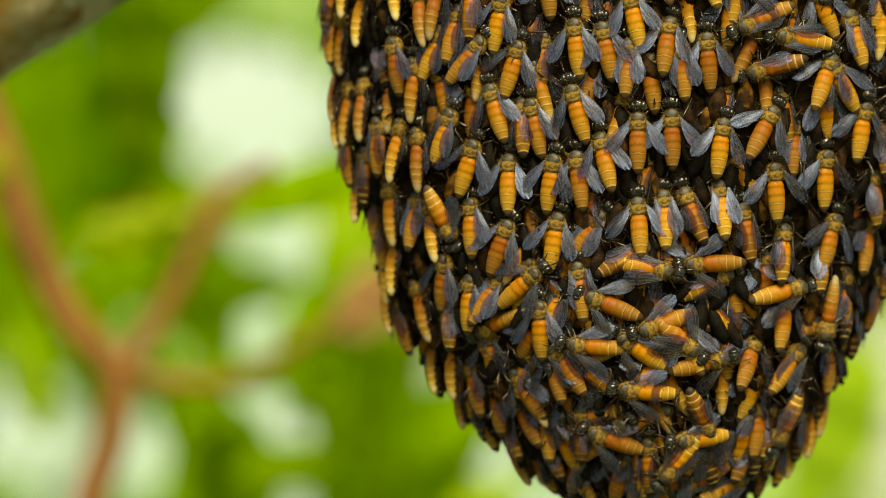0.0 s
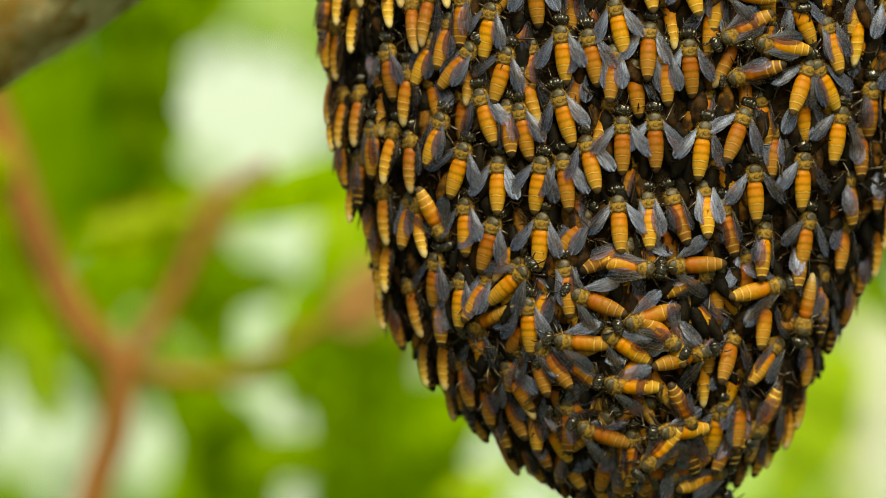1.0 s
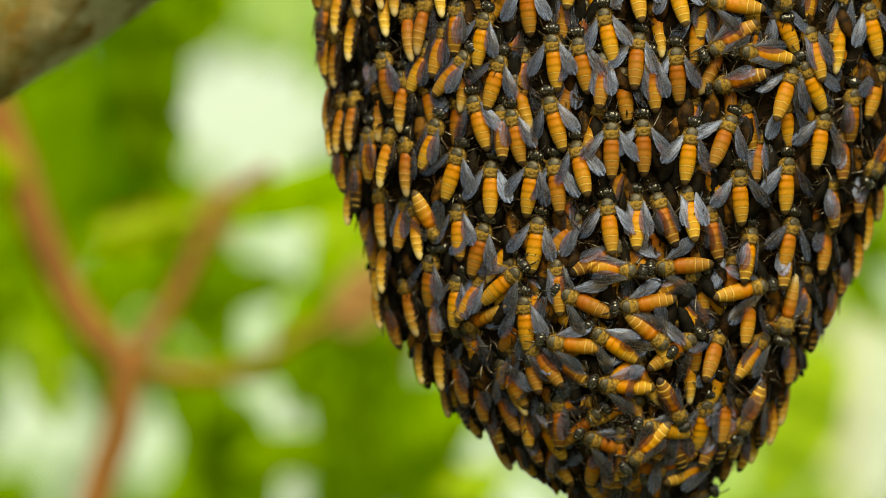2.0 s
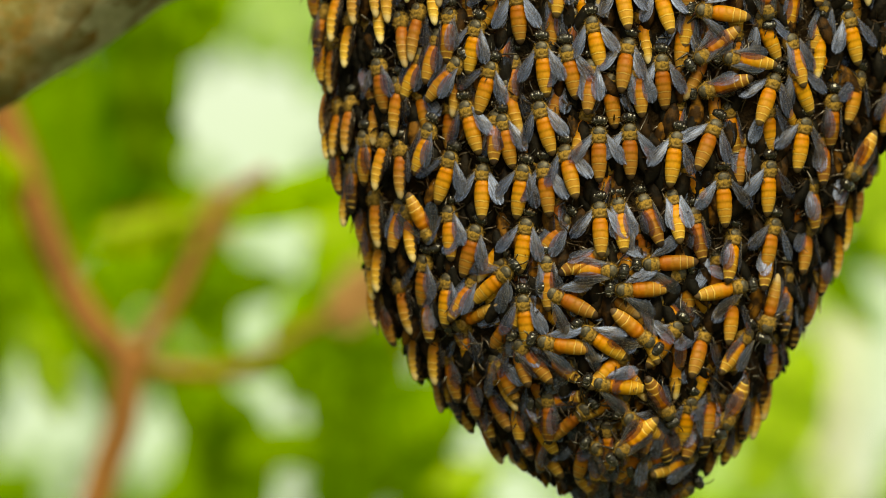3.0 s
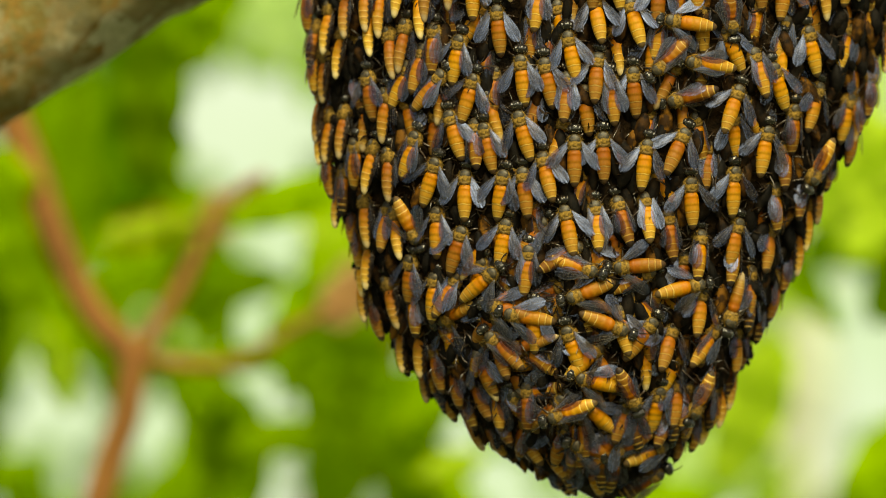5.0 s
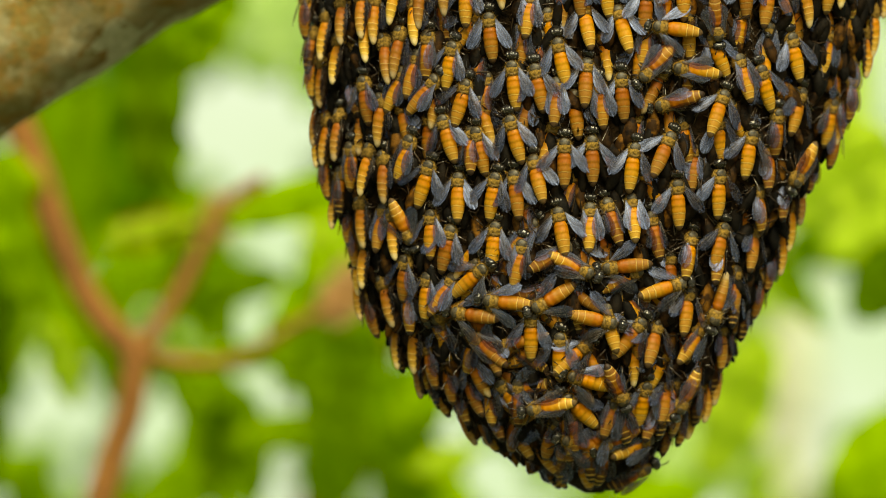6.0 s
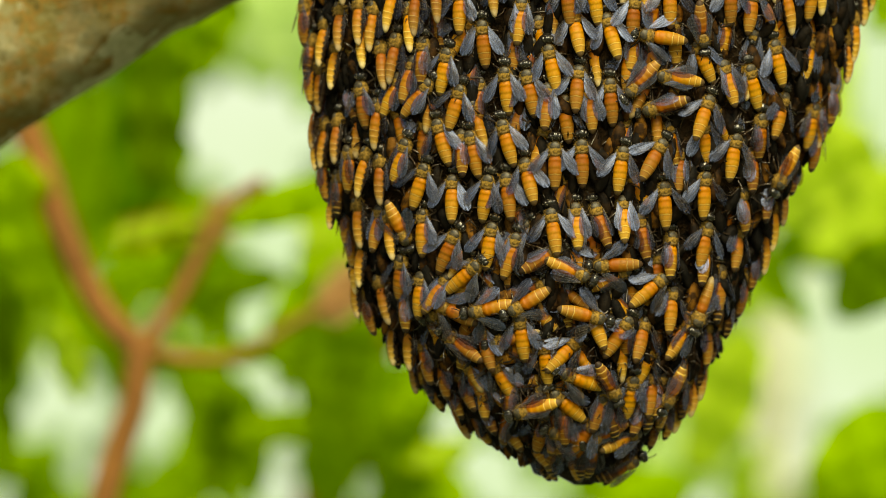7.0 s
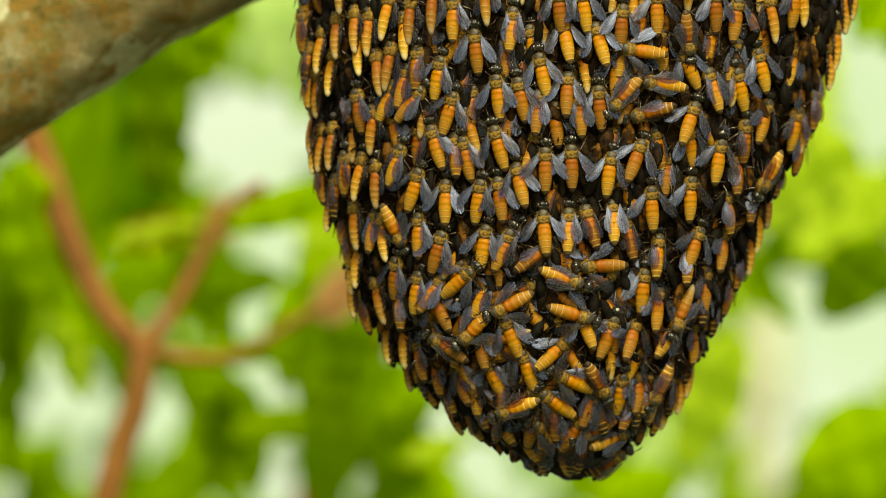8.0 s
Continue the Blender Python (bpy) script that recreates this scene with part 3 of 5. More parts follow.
bee(dark, -10.5, -70.1, -11, 26)
bee(dark, -6.3, -68.8, -9, 26)
bee(dark, 1.6, -68.7, 2, 26)
bee(dark, 15.7, -67.1, 30, 26)
bee(dusk, 17.2, -56.3, 29, 26)
bee(half, 25.8, -54.7, 21, 26)
bee(dusk, -24.6, -56.3, -22, 26)
bee(half, 28.1, -25.5, 13, 23)
bee(dusk, 6.8, -34.0, 151, 26)
bee(half, 40.3, -35.9, 11, 26)
bee(half, -25.5, -37.4, -14, 26)
bee(dusk, -51.0, -25.6, 4, 20)
bee(half, 8.5, -30.6, -14, 26)

OUTER, MOVERS = len(BEES), 27      # the first ones of the outer layer wander

# bees of the layer just beneath, glimpsed in the gaps
rng2 = random.Random(31)
spots = []
for b3 in BEES[MOVERS:]:
    for reach in (3.0, 9.0):
        spots.append((b3[1] + reach * math.sin(radians(b3[3])), b3[2] + reach * math.cos(radians(b3[3]))))
made_under = 0
for n_try in range(12000):
    if made_under >= 150:
        break
    room = 5.4 - 1.7 * n_try / 12000
    z = rng2.uniform(-52, 82)
    x = middle(z) + rng2.uniform(-0.97, 0.97) * half_width(z)
    turn = rng2.gauss(0, 14) if z > 0 else rng2.gauss(0, 42)
    mx, mz = x + 5 * math.sin(radians(turn)), z + 5 * math.cos(radians(turn))
    if min((mx - a) ** 2 + (mz - c) ** 2 for a, c in spots) < room ** 2:
        continue
    spots.append((mx, mz))
    bee(rng2.choice((dusk, dusk, hang, half, shut, half)), x, z, turn, rng2.uniform(8, 20), lift=rng2.uniform(-6.6, -4.8))
    made_under += 1


# bees along the colony's rim; the dark ones carry the rim's shade in their colour
for i in range(22):
    for s in (-1, 1):
        z = 92 - i * 7.1 + rng2.uniform(-2, 2)
        x = middle(z) + s * half_width(z)
        slope = math.degrees(math.atan((half_width(z + 2) - half_width(z - 2)) / 4))
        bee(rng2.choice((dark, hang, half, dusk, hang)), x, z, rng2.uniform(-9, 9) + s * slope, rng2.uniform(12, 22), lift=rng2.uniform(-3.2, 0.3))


# tails round the colony's hanging tip, some in the dark or dim shaded colours
for i in range(26):
    z = rng2.uniform(-71, -50)
    x = middle(z) + rng2.uniform(-1.0, 1.0) * half_width(z)
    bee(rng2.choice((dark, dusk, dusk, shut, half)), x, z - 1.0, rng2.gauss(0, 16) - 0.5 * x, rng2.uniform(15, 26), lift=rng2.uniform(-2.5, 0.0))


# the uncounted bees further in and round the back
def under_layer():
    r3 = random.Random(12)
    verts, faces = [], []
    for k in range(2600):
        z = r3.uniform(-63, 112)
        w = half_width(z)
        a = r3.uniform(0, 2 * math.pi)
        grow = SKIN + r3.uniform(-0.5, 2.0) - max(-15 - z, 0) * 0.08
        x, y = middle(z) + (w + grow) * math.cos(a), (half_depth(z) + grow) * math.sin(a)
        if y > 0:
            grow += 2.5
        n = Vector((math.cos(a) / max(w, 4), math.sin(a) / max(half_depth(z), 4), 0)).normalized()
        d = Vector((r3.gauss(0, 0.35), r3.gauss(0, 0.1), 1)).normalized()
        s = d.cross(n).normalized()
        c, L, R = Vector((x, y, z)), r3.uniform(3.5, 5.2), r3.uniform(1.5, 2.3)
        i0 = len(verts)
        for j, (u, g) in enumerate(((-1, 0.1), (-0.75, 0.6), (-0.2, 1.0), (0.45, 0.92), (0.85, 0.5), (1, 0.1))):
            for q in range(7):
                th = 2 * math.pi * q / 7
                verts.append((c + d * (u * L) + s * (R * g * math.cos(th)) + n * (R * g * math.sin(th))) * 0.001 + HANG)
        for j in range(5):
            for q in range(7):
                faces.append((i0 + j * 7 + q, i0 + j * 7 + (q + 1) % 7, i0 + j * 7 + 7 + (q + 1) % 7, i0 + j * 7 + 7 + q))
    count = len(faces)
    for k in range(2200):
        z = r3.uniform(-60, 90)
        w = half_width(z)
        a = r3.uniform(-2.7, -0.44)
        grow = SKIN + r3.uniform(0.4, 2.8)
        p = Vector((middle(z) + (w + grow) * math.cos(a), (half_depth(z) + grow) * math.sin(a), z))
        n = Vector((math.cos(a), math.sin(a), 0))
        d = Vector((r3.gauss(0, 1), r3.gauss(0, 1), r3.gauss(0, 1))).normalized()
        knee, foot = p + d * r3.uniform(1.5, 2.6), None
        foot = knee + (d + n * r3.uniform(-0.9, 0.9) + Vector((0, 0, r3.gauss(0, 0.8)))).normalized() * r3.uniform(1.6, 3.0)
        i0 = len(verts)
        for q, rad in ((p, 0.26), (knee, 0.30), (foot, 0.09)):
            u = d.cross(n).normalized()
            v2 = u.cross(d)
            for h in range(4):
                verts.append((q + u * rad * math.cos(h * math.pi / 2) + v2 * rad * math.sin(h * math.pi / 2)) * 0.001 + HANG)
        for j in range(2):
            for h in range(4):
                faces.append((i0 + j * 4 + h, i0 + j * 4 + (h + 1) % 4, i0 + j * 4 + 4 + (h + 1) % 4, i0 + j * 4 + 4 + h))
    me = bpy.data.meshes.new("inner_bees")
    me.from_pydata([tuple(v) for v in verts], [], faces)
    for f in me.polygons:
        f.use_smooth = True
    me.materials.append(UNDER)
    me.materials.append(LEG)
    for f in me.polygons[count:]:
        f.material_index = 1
    return tagged(new("inner_bees", me), "mass of bees packed under the outer layer, gap shade in their dark colour", "bees", kind="stuff")


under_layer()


# the limb from which the colony hangs
FLAT = 0.85                      # the limb is flatter than it is high


def limb():
    bm = bmesh.new()
    path = spline([(-1.15, 0.22, -0.05), (-1.08, 0.20, 0.95), (-0.76, 0.15, 1.80), (-0.380, 0.12, 2.2875), (-0.228, 0.115, 2.4325), (-0.1065, 0.10, 2.510), (0.0, 0.08, 2.5685), (0.15, 0.05, 2.573), (0.40, 0.04, 2.584)], 40)
    n = len(path)
    def girth(i):
        f = i - 120
        return 0.037 - 0.004 * max(f, 0) / 200 + 0.0015 * math.sin(f * 0.245) + 0.055 * (max(-f, 0) / 120) ** 1.3

    rings = []
    for i, q in enumerate(path):
        d = (path[min(i + 1, n - 1)] - path[max(i - 1, 0)]).normalized()
        side = d.cross(Vector((0, 0, 1))).normalized()
        r = girth(i)
        rings.append((q, side, side.cross(d).normalized(), FLAT * r, r))
    loft(bm, rings, 96)
    for v in bm.verts:
        k = noise.noise(v.co * 22) * 0.0035 + noise.noise(v.co * 80) * 0.0012
        v.co += Vector((0, v.co.y, 0)).normalized() * k + Vector((0, 0, k))
    bmesh.ops.recalc_face_normals(bm, faces=bm.faces)
    wood = tagged(mesh_object("tree_limb", bm, [BARK]), "leaning brown tree limb mottled with pale lichen patches", "tree limb")
    def bark_at(f, ang, lift):
        j = int(f)
        c = path[j].lerp(path[j + 1], f - j)
        d = (path[j + 1] - path[j]).normalized()
        out = d.cross(Vector((0, 1, 0))).normalized() * math.cos(ang) + Vector((0, FLAT, 0)) * math.sin(ang)
        q = c + out * girth(f)
        k = noise.noise(q * 22) * 0.0035 + noise.noise(q * 80) * 0.0012
        return q + Vector((0, q.y, 0)).normalized() * k + Vector((0, 0, k)) + out * lift

    # lichen patches; the long ones near -2.95 paint bounced light along the lower edge
    for place, ang, size, long in ((186, -2.60, 0.0085, 1.3), (174, -2.55, 0.0105, 1.5), (176, -1.50, 0.0100, 0.9), (194, -2.75, 0.0050, 1.7), (179, -2.8, 0.0055, 1.8),
                                   (192, -2.1, 0.0032, 1.1), (168, -2.2, 0.0090, 1.3), (202, -2.6, 0.0060, 1.6), (183, -2.95, 0.0050, 2.6), (190, -2.95, 0.0045, 2.4)):
        pm = bmesh.new()
        rings = []
        for share, lift in ((0.35, 0.00030), (0.70, 0.00030), (0.97, 0.00028), (1.0, 0.00018)):
            ring = []
            for e in range(44):
                th = 2 * math.pi * e / 44
                turn = Vector((math.cos(th), math.sin(th), 0))
                wave = noise.noise(turn * 1.2 + Vector((0, 0, place))) + 0.55 * noise.noise(turn * 3.5 + Vector((0, 0, place))) + 0.25 * noise.noise(turn * 9)
                g = size * share * (1 + 0.55 * wave)
                ring.append(pm.verts.new(bark_at(place + g * math.cos(th) * long / (path[place + 1] - path[place]).length, ang + g * math.sin(th) / 0.035, lift)))
            rings.append(ring)
        for ra, rb in zip(rings, rings[1:]):
            for e in range(44):
                pm.faces.new((ra[e], ra[(e + 1) % 44], rb[(e + 1) % 44], rb[e]))
        pm.faces.new(rings[0])
        bmesh.ops.recalc_face_normals(pm, faces=pm.faces)
        mesh_object("lichen_or_bounce_patch", pm, [LICHEN_AND_BOUNCE], wood, "pale grey-green lichen, along the lower edge also bounced light in its colour")
    return wood


limb()

# the bush behind, with its forked brown branches and broad leaves
bush = tagged(new("leafy_tree"), "leafy green tree with a forked brown branch", "tree")
bush.location = (0, 0.44, 2.4)


def child_at(ob):
    ob.parent = bush
    ob.matrix_parent_inverse = Matrix.Translation((0, -0.44, -2.4))
    return ob


def branch(name, pts, r0, r1):
    bm = bmesh.new()
    path = spline(pts, 8)
    n = len(path)
    tube(bm, path, [r0 + (r1 - r0) * i / (n - 1) for i in range(n)], 14)
    bmesh.ops.recalc_face_normals(bm, faces=bm.faces)
    child_at(mesh_object(name, bm, [PALE_BARK if name == "pale_trunk" else TWIG]))


rng4 = random.Random(3)


def leaf(mat, x, y, z, length, width, turn):
    """A broad pointed leaf, cupped along its midrib; turn 0 stands upright, clockwise."""
    bm = bmesh.new()
    nu, nv = 12, 6
    grid = []
    for i in range(nu + 1):
        u = i / nu
        w = width / 2 * (math.sin(math.pi * u ** 0.85) ** 0.75) + 0.0006
        row = []
        for j in range(nv + 1):
            v = j / nv * 2 - 1
            row.append(bm.verts.new((v * w, 0.10 * width * v * v + 0.12 * length * (u - 0.5) ** 2 + 0.004 * math.sin(u * 20) * abs(v), (0.5 - u) * length)))
        grid.append(row)
    for i in range(nu):
        for j in range(nv):
            bm.faces.new((grid[i][j], grid[i + 1][j], grid[i + 1][j + 1], grid[i][j + 1]))
    tube(bm, [(0, -0.0006, (0.5 - k / 6) * length) for k in range(7)], [0.0016 - 0.0002 * k for k in range(7)], 5)
    ob = mesh_object("leaf", bm, [mat])
    ob.matrix_basis = pose(x, y, z, rng4.uniform(-25, 25), turn, rng4.uniform(-25, 25))
    child_at(ob)


branch('branch', [(-0.178, 0.394, 2.453), (-0.169, 0.394, 2.432), (-0.159, 0.394, 2.404), (-0.148, 0.394, 2.381), (-0.135, 0.394, 2.367)], 0.0055, 0.0044)
branch('branch', [(-0.135, 0.394, 2.367), (-0.137, 0.394, 2.350), (-0.142, 0.394, 2.335), (-0.149, 0.394, 2.304), (-0.165, 0.40, 2.18)], 0.0046, 0.0054)
branch('trunk', [(-0.165, 0.40, 2.18), (-0.19, 0.42, 1.5), (-0.18, 0.45, -0.02)], 0.0054, 0.016)
branch('branch', [(-0.135, 0.394, 2.367), (-0.127, 0.394, 2.377), (-0.118, 0.394, 2.393), (-0.112, 0.394, 2.406), (-0.106, 0.394, 2.414), (-0.095, 0.394, 2.421)], 0.0033, 0.0020)
branch('twig', [(-0.135, 0.394, 2.367), (-0.117, 0.394, 2.364), (-0.101, 0.394, 2.366), (-0.086, 0.394, 2.376), (-0.069, 0.394, 2.385), (-0.060, 0.394, 2.392)], 0.0024, 0.0011)
branch('twig', [(-0.0835, 0.60, 2.352), (-0.0835, 0.60, 2.335), (-0.0845, 0.60, 2.300)], 0.0034, 0.0030)
branch('pale_trunk', [(0.086, 1.137, 2.357), (0.084, 1.137, 2.332), (0.082, 1.137, 2.289), (0.073, 1.137, 0.0)], 0.0089, 0.0098)
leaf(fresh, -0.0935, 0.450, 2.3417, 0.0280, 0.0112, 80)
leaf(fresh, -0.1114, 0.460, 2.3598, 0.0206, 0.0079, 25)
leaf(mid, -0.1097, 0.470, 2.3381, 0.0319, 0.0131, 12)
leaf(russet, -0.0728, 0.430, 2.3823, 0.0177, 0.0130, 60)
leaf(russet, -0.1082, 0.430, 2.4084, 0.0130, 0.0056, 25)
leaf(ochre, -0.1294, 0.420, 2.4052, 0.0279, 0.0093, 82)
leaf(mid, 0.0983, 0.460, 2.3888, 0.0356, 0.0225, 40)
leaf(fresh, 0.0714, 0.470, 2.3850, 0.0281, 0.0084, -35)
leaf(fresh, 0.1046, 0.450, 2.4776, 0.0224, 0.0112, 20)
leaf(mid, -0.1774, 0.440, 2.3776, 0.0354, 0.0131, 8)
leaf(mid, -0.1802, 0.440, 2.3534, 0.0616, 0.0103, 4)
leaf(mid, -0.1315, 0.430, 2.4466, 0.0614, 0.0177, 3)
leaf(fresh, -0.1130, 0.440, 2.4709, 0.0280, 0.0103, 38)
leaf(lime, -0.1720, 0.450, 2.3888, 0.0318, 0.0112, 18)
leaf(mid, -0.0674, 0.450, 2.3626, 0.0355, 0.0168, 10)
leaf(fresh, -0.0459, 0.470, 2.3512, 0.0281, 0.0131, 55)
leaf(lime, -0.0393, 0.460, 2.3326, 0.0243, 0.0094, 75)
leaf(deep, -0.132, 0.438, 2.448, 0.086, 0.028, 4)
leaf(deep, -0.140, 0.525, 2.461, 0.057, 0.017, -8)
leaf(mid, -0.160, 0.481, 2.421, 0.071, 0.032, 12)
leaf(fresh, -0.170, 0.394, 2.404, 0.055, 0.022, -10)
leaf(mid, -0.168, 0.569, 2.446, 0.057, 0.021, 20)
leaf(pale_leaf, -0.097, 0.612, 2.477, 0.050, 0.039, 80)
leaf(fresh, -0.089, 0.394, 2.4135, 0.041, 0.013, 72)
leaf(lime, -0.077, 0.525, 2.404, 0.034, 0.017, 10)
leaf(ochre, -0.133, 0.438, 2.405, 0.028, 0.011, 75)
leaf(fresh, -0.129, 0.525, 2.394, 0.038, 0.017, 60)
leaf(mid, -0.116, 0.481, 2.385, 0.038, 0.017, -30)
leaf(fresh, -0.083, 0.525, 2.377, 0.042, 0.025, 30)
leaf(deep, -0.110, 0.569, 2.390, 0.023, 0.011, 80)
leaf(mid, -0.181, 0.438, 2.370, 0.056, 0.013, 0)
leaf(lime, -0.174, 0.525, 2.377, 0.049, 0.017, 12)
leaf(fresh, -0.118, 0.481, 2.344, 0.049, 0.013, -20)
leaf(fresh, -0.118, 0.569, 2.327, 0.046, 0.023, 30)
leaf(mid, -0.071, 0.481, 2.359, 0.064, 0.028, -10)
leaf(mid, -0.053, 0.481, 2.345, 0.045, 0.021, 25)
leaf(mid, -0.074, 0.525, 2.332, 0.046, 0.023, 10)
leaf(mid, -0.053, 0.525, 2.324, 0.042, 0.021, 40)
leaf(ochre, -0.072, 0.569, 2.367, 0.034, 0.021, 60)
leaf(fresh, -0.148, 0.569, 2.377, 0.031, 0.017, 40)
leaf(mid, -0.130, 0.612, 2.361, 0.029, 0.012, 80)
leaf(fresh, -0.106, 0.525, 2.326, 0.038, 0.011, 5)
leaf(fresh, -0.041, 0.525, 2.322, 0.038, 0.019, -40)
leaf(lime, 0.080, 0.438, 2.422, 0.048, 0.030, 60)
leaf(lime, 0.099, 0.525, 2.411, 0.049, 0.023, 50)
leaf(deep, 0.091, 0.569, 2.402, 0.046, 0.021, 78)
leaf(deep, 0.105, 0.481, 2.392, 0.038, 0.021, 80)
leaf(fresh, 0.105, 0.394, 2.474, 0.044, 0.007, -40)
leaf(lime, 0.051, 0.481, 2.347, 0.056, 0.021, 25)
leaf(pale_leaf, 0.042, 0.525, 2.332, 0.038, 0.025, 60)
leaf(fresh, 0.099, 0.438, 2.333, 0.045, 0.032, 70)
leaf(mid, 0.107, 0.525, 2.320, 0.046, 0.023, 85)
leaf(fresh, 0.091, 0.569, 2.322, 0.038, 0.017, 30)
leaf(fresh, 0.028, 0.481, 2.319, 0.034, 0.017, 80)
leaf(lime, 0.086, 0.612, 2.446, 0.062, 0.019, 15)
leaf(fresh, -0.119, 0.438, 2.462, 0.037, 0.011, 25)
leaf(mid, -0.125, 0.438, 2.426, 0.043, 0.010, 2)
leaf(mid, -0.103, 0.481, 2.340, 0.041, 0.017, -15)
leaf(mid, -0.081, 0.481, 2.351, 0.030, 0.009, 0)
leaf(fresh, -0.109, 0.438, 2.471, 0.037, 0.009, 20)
leaf(lime, -0.132, 0.416, 2.405, 0.032, 0.007, 80)
leaf(lime, -0.159, 0.438, 2.363, 0.028, 0.011, -15)
leaf(russet, -0.070, 0.481, 2.385, 0.023, 0.015, 20)
leaf(russet, -0.112, 0.525, 2.409, 0.017, 0.009, -20)
leaf(mid, -0.103, 0.481, 2.388, 0.028, 0.011, 75)
leaf(fresh, -0.099, 0.438, 2.366, 0.028, 0.009, 80)
leaf(fresh, -0.111, 0.481, 2.340, 0.038, 0.011, 10)
leaf(fresh, -0.119, 0.481, 2.353, 0.026, 0.011, -30)
leaf(mid, -0.086, 0.481, 2.366, 0.028, 0.015, 20)
leaf(fresh, -0.079, 0.525, 2.389, 0.032, 0.017, 0)
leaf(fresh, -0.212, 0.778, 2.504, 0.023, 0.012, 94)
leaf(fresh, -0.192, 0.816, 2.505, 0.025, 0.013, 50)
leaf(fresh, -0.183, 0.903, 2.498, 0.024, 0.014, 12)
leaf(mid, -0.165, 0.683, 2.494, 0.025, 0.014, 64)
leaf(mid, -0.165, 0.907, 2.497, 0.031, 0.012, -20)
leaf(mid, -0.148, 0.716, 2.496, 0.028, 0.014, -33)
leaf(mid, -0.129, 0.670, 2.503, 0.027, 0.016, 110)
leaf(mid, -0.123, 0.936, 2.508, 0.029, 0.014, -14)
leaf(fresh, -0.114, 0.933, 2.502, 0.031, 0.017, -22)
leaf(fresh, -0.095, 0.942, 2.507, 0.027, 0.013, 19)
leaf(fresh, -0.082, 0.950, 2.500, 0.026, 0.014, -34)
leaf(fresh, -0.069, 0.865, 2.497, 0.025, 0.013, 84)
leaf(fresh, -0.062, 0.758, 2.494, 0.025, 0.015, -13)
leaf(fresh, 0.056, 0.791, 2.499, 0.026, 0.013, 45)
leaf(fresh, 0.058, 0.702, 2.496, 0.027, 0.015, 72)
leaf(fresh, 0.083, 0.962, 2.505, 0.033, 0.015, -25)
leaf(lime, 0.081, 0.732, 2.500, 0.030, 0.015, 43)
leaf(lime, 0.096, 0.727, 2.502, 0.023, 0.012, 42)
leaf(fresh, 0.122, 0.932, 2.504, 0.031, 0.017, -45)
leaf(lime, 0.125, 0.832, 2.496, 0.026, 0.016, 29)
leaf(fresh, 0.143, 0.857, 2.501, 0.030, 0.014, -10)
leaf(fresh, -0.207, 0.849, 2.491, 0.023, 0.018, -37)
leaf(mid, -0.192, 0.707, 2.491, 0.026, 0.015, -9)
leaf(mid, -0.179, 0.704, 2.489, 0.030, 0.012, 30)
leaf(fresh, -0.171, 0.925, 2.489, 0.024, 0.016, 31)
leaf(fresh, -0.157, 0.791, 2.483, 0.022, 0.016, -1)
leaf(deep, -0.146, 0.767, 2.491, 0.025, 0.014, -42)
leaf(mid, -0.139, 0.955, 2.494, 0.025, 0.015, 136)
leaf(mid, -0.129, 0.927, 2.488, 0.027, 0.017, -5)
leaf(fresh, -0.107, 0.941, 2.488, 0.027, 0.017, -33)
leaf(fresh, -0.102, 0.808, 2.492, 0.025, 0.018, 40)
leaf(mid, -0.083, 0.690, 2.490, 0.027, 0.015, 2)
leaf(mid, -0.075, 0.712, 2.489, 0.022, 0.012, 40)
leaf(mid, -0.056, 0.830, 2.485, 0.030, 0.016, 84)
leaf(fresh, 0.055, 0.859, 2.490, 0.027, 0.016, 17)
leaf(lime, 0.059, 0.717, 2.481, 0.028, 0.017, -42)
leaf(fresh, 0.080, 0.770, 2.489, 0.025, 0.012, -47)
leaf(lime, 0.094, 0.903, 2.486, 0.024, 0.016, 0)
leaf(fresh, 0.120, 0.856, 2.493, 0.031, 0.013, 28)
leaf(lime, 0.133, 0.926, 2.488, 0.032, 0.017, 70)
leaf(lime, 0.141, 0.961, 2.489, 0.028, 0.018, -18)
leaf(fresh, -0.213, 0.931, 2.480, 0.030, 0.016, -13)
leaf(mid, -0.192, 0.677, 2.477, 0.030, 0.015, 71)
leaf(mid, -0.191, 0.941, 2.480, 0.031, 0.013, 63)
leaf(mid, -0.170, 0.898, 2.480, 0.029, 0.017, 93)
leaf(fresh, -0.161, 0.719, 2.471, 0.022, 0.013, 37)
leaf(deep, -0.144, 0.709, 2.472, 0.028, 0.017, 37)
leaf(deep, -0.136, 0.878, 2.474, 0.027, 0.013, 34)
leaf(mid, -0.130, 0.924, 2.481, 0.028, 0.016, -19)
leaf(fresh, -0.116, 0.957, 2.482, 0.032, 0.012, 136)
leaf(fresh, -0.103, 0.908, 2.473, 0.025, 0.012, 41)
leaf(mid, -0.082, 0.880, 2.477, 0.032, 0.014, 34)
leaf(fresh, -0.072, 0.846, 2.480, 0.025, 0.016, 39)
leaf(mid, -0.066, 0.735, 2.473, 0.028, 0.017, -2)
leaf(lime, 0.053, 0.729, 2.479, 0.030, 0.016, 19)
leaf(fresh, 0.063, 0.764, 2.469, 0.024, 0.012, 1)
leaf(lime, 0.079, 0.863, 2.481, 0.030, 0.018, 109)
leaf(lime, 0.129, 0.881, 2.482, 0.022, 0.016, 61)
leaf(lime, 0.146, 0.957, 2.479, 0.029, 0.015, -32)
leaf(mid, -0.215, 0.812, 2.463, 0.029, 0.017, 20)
leaf(fresh, -0.205, 0.928, 2.470, 0.026, 0.018, 44)
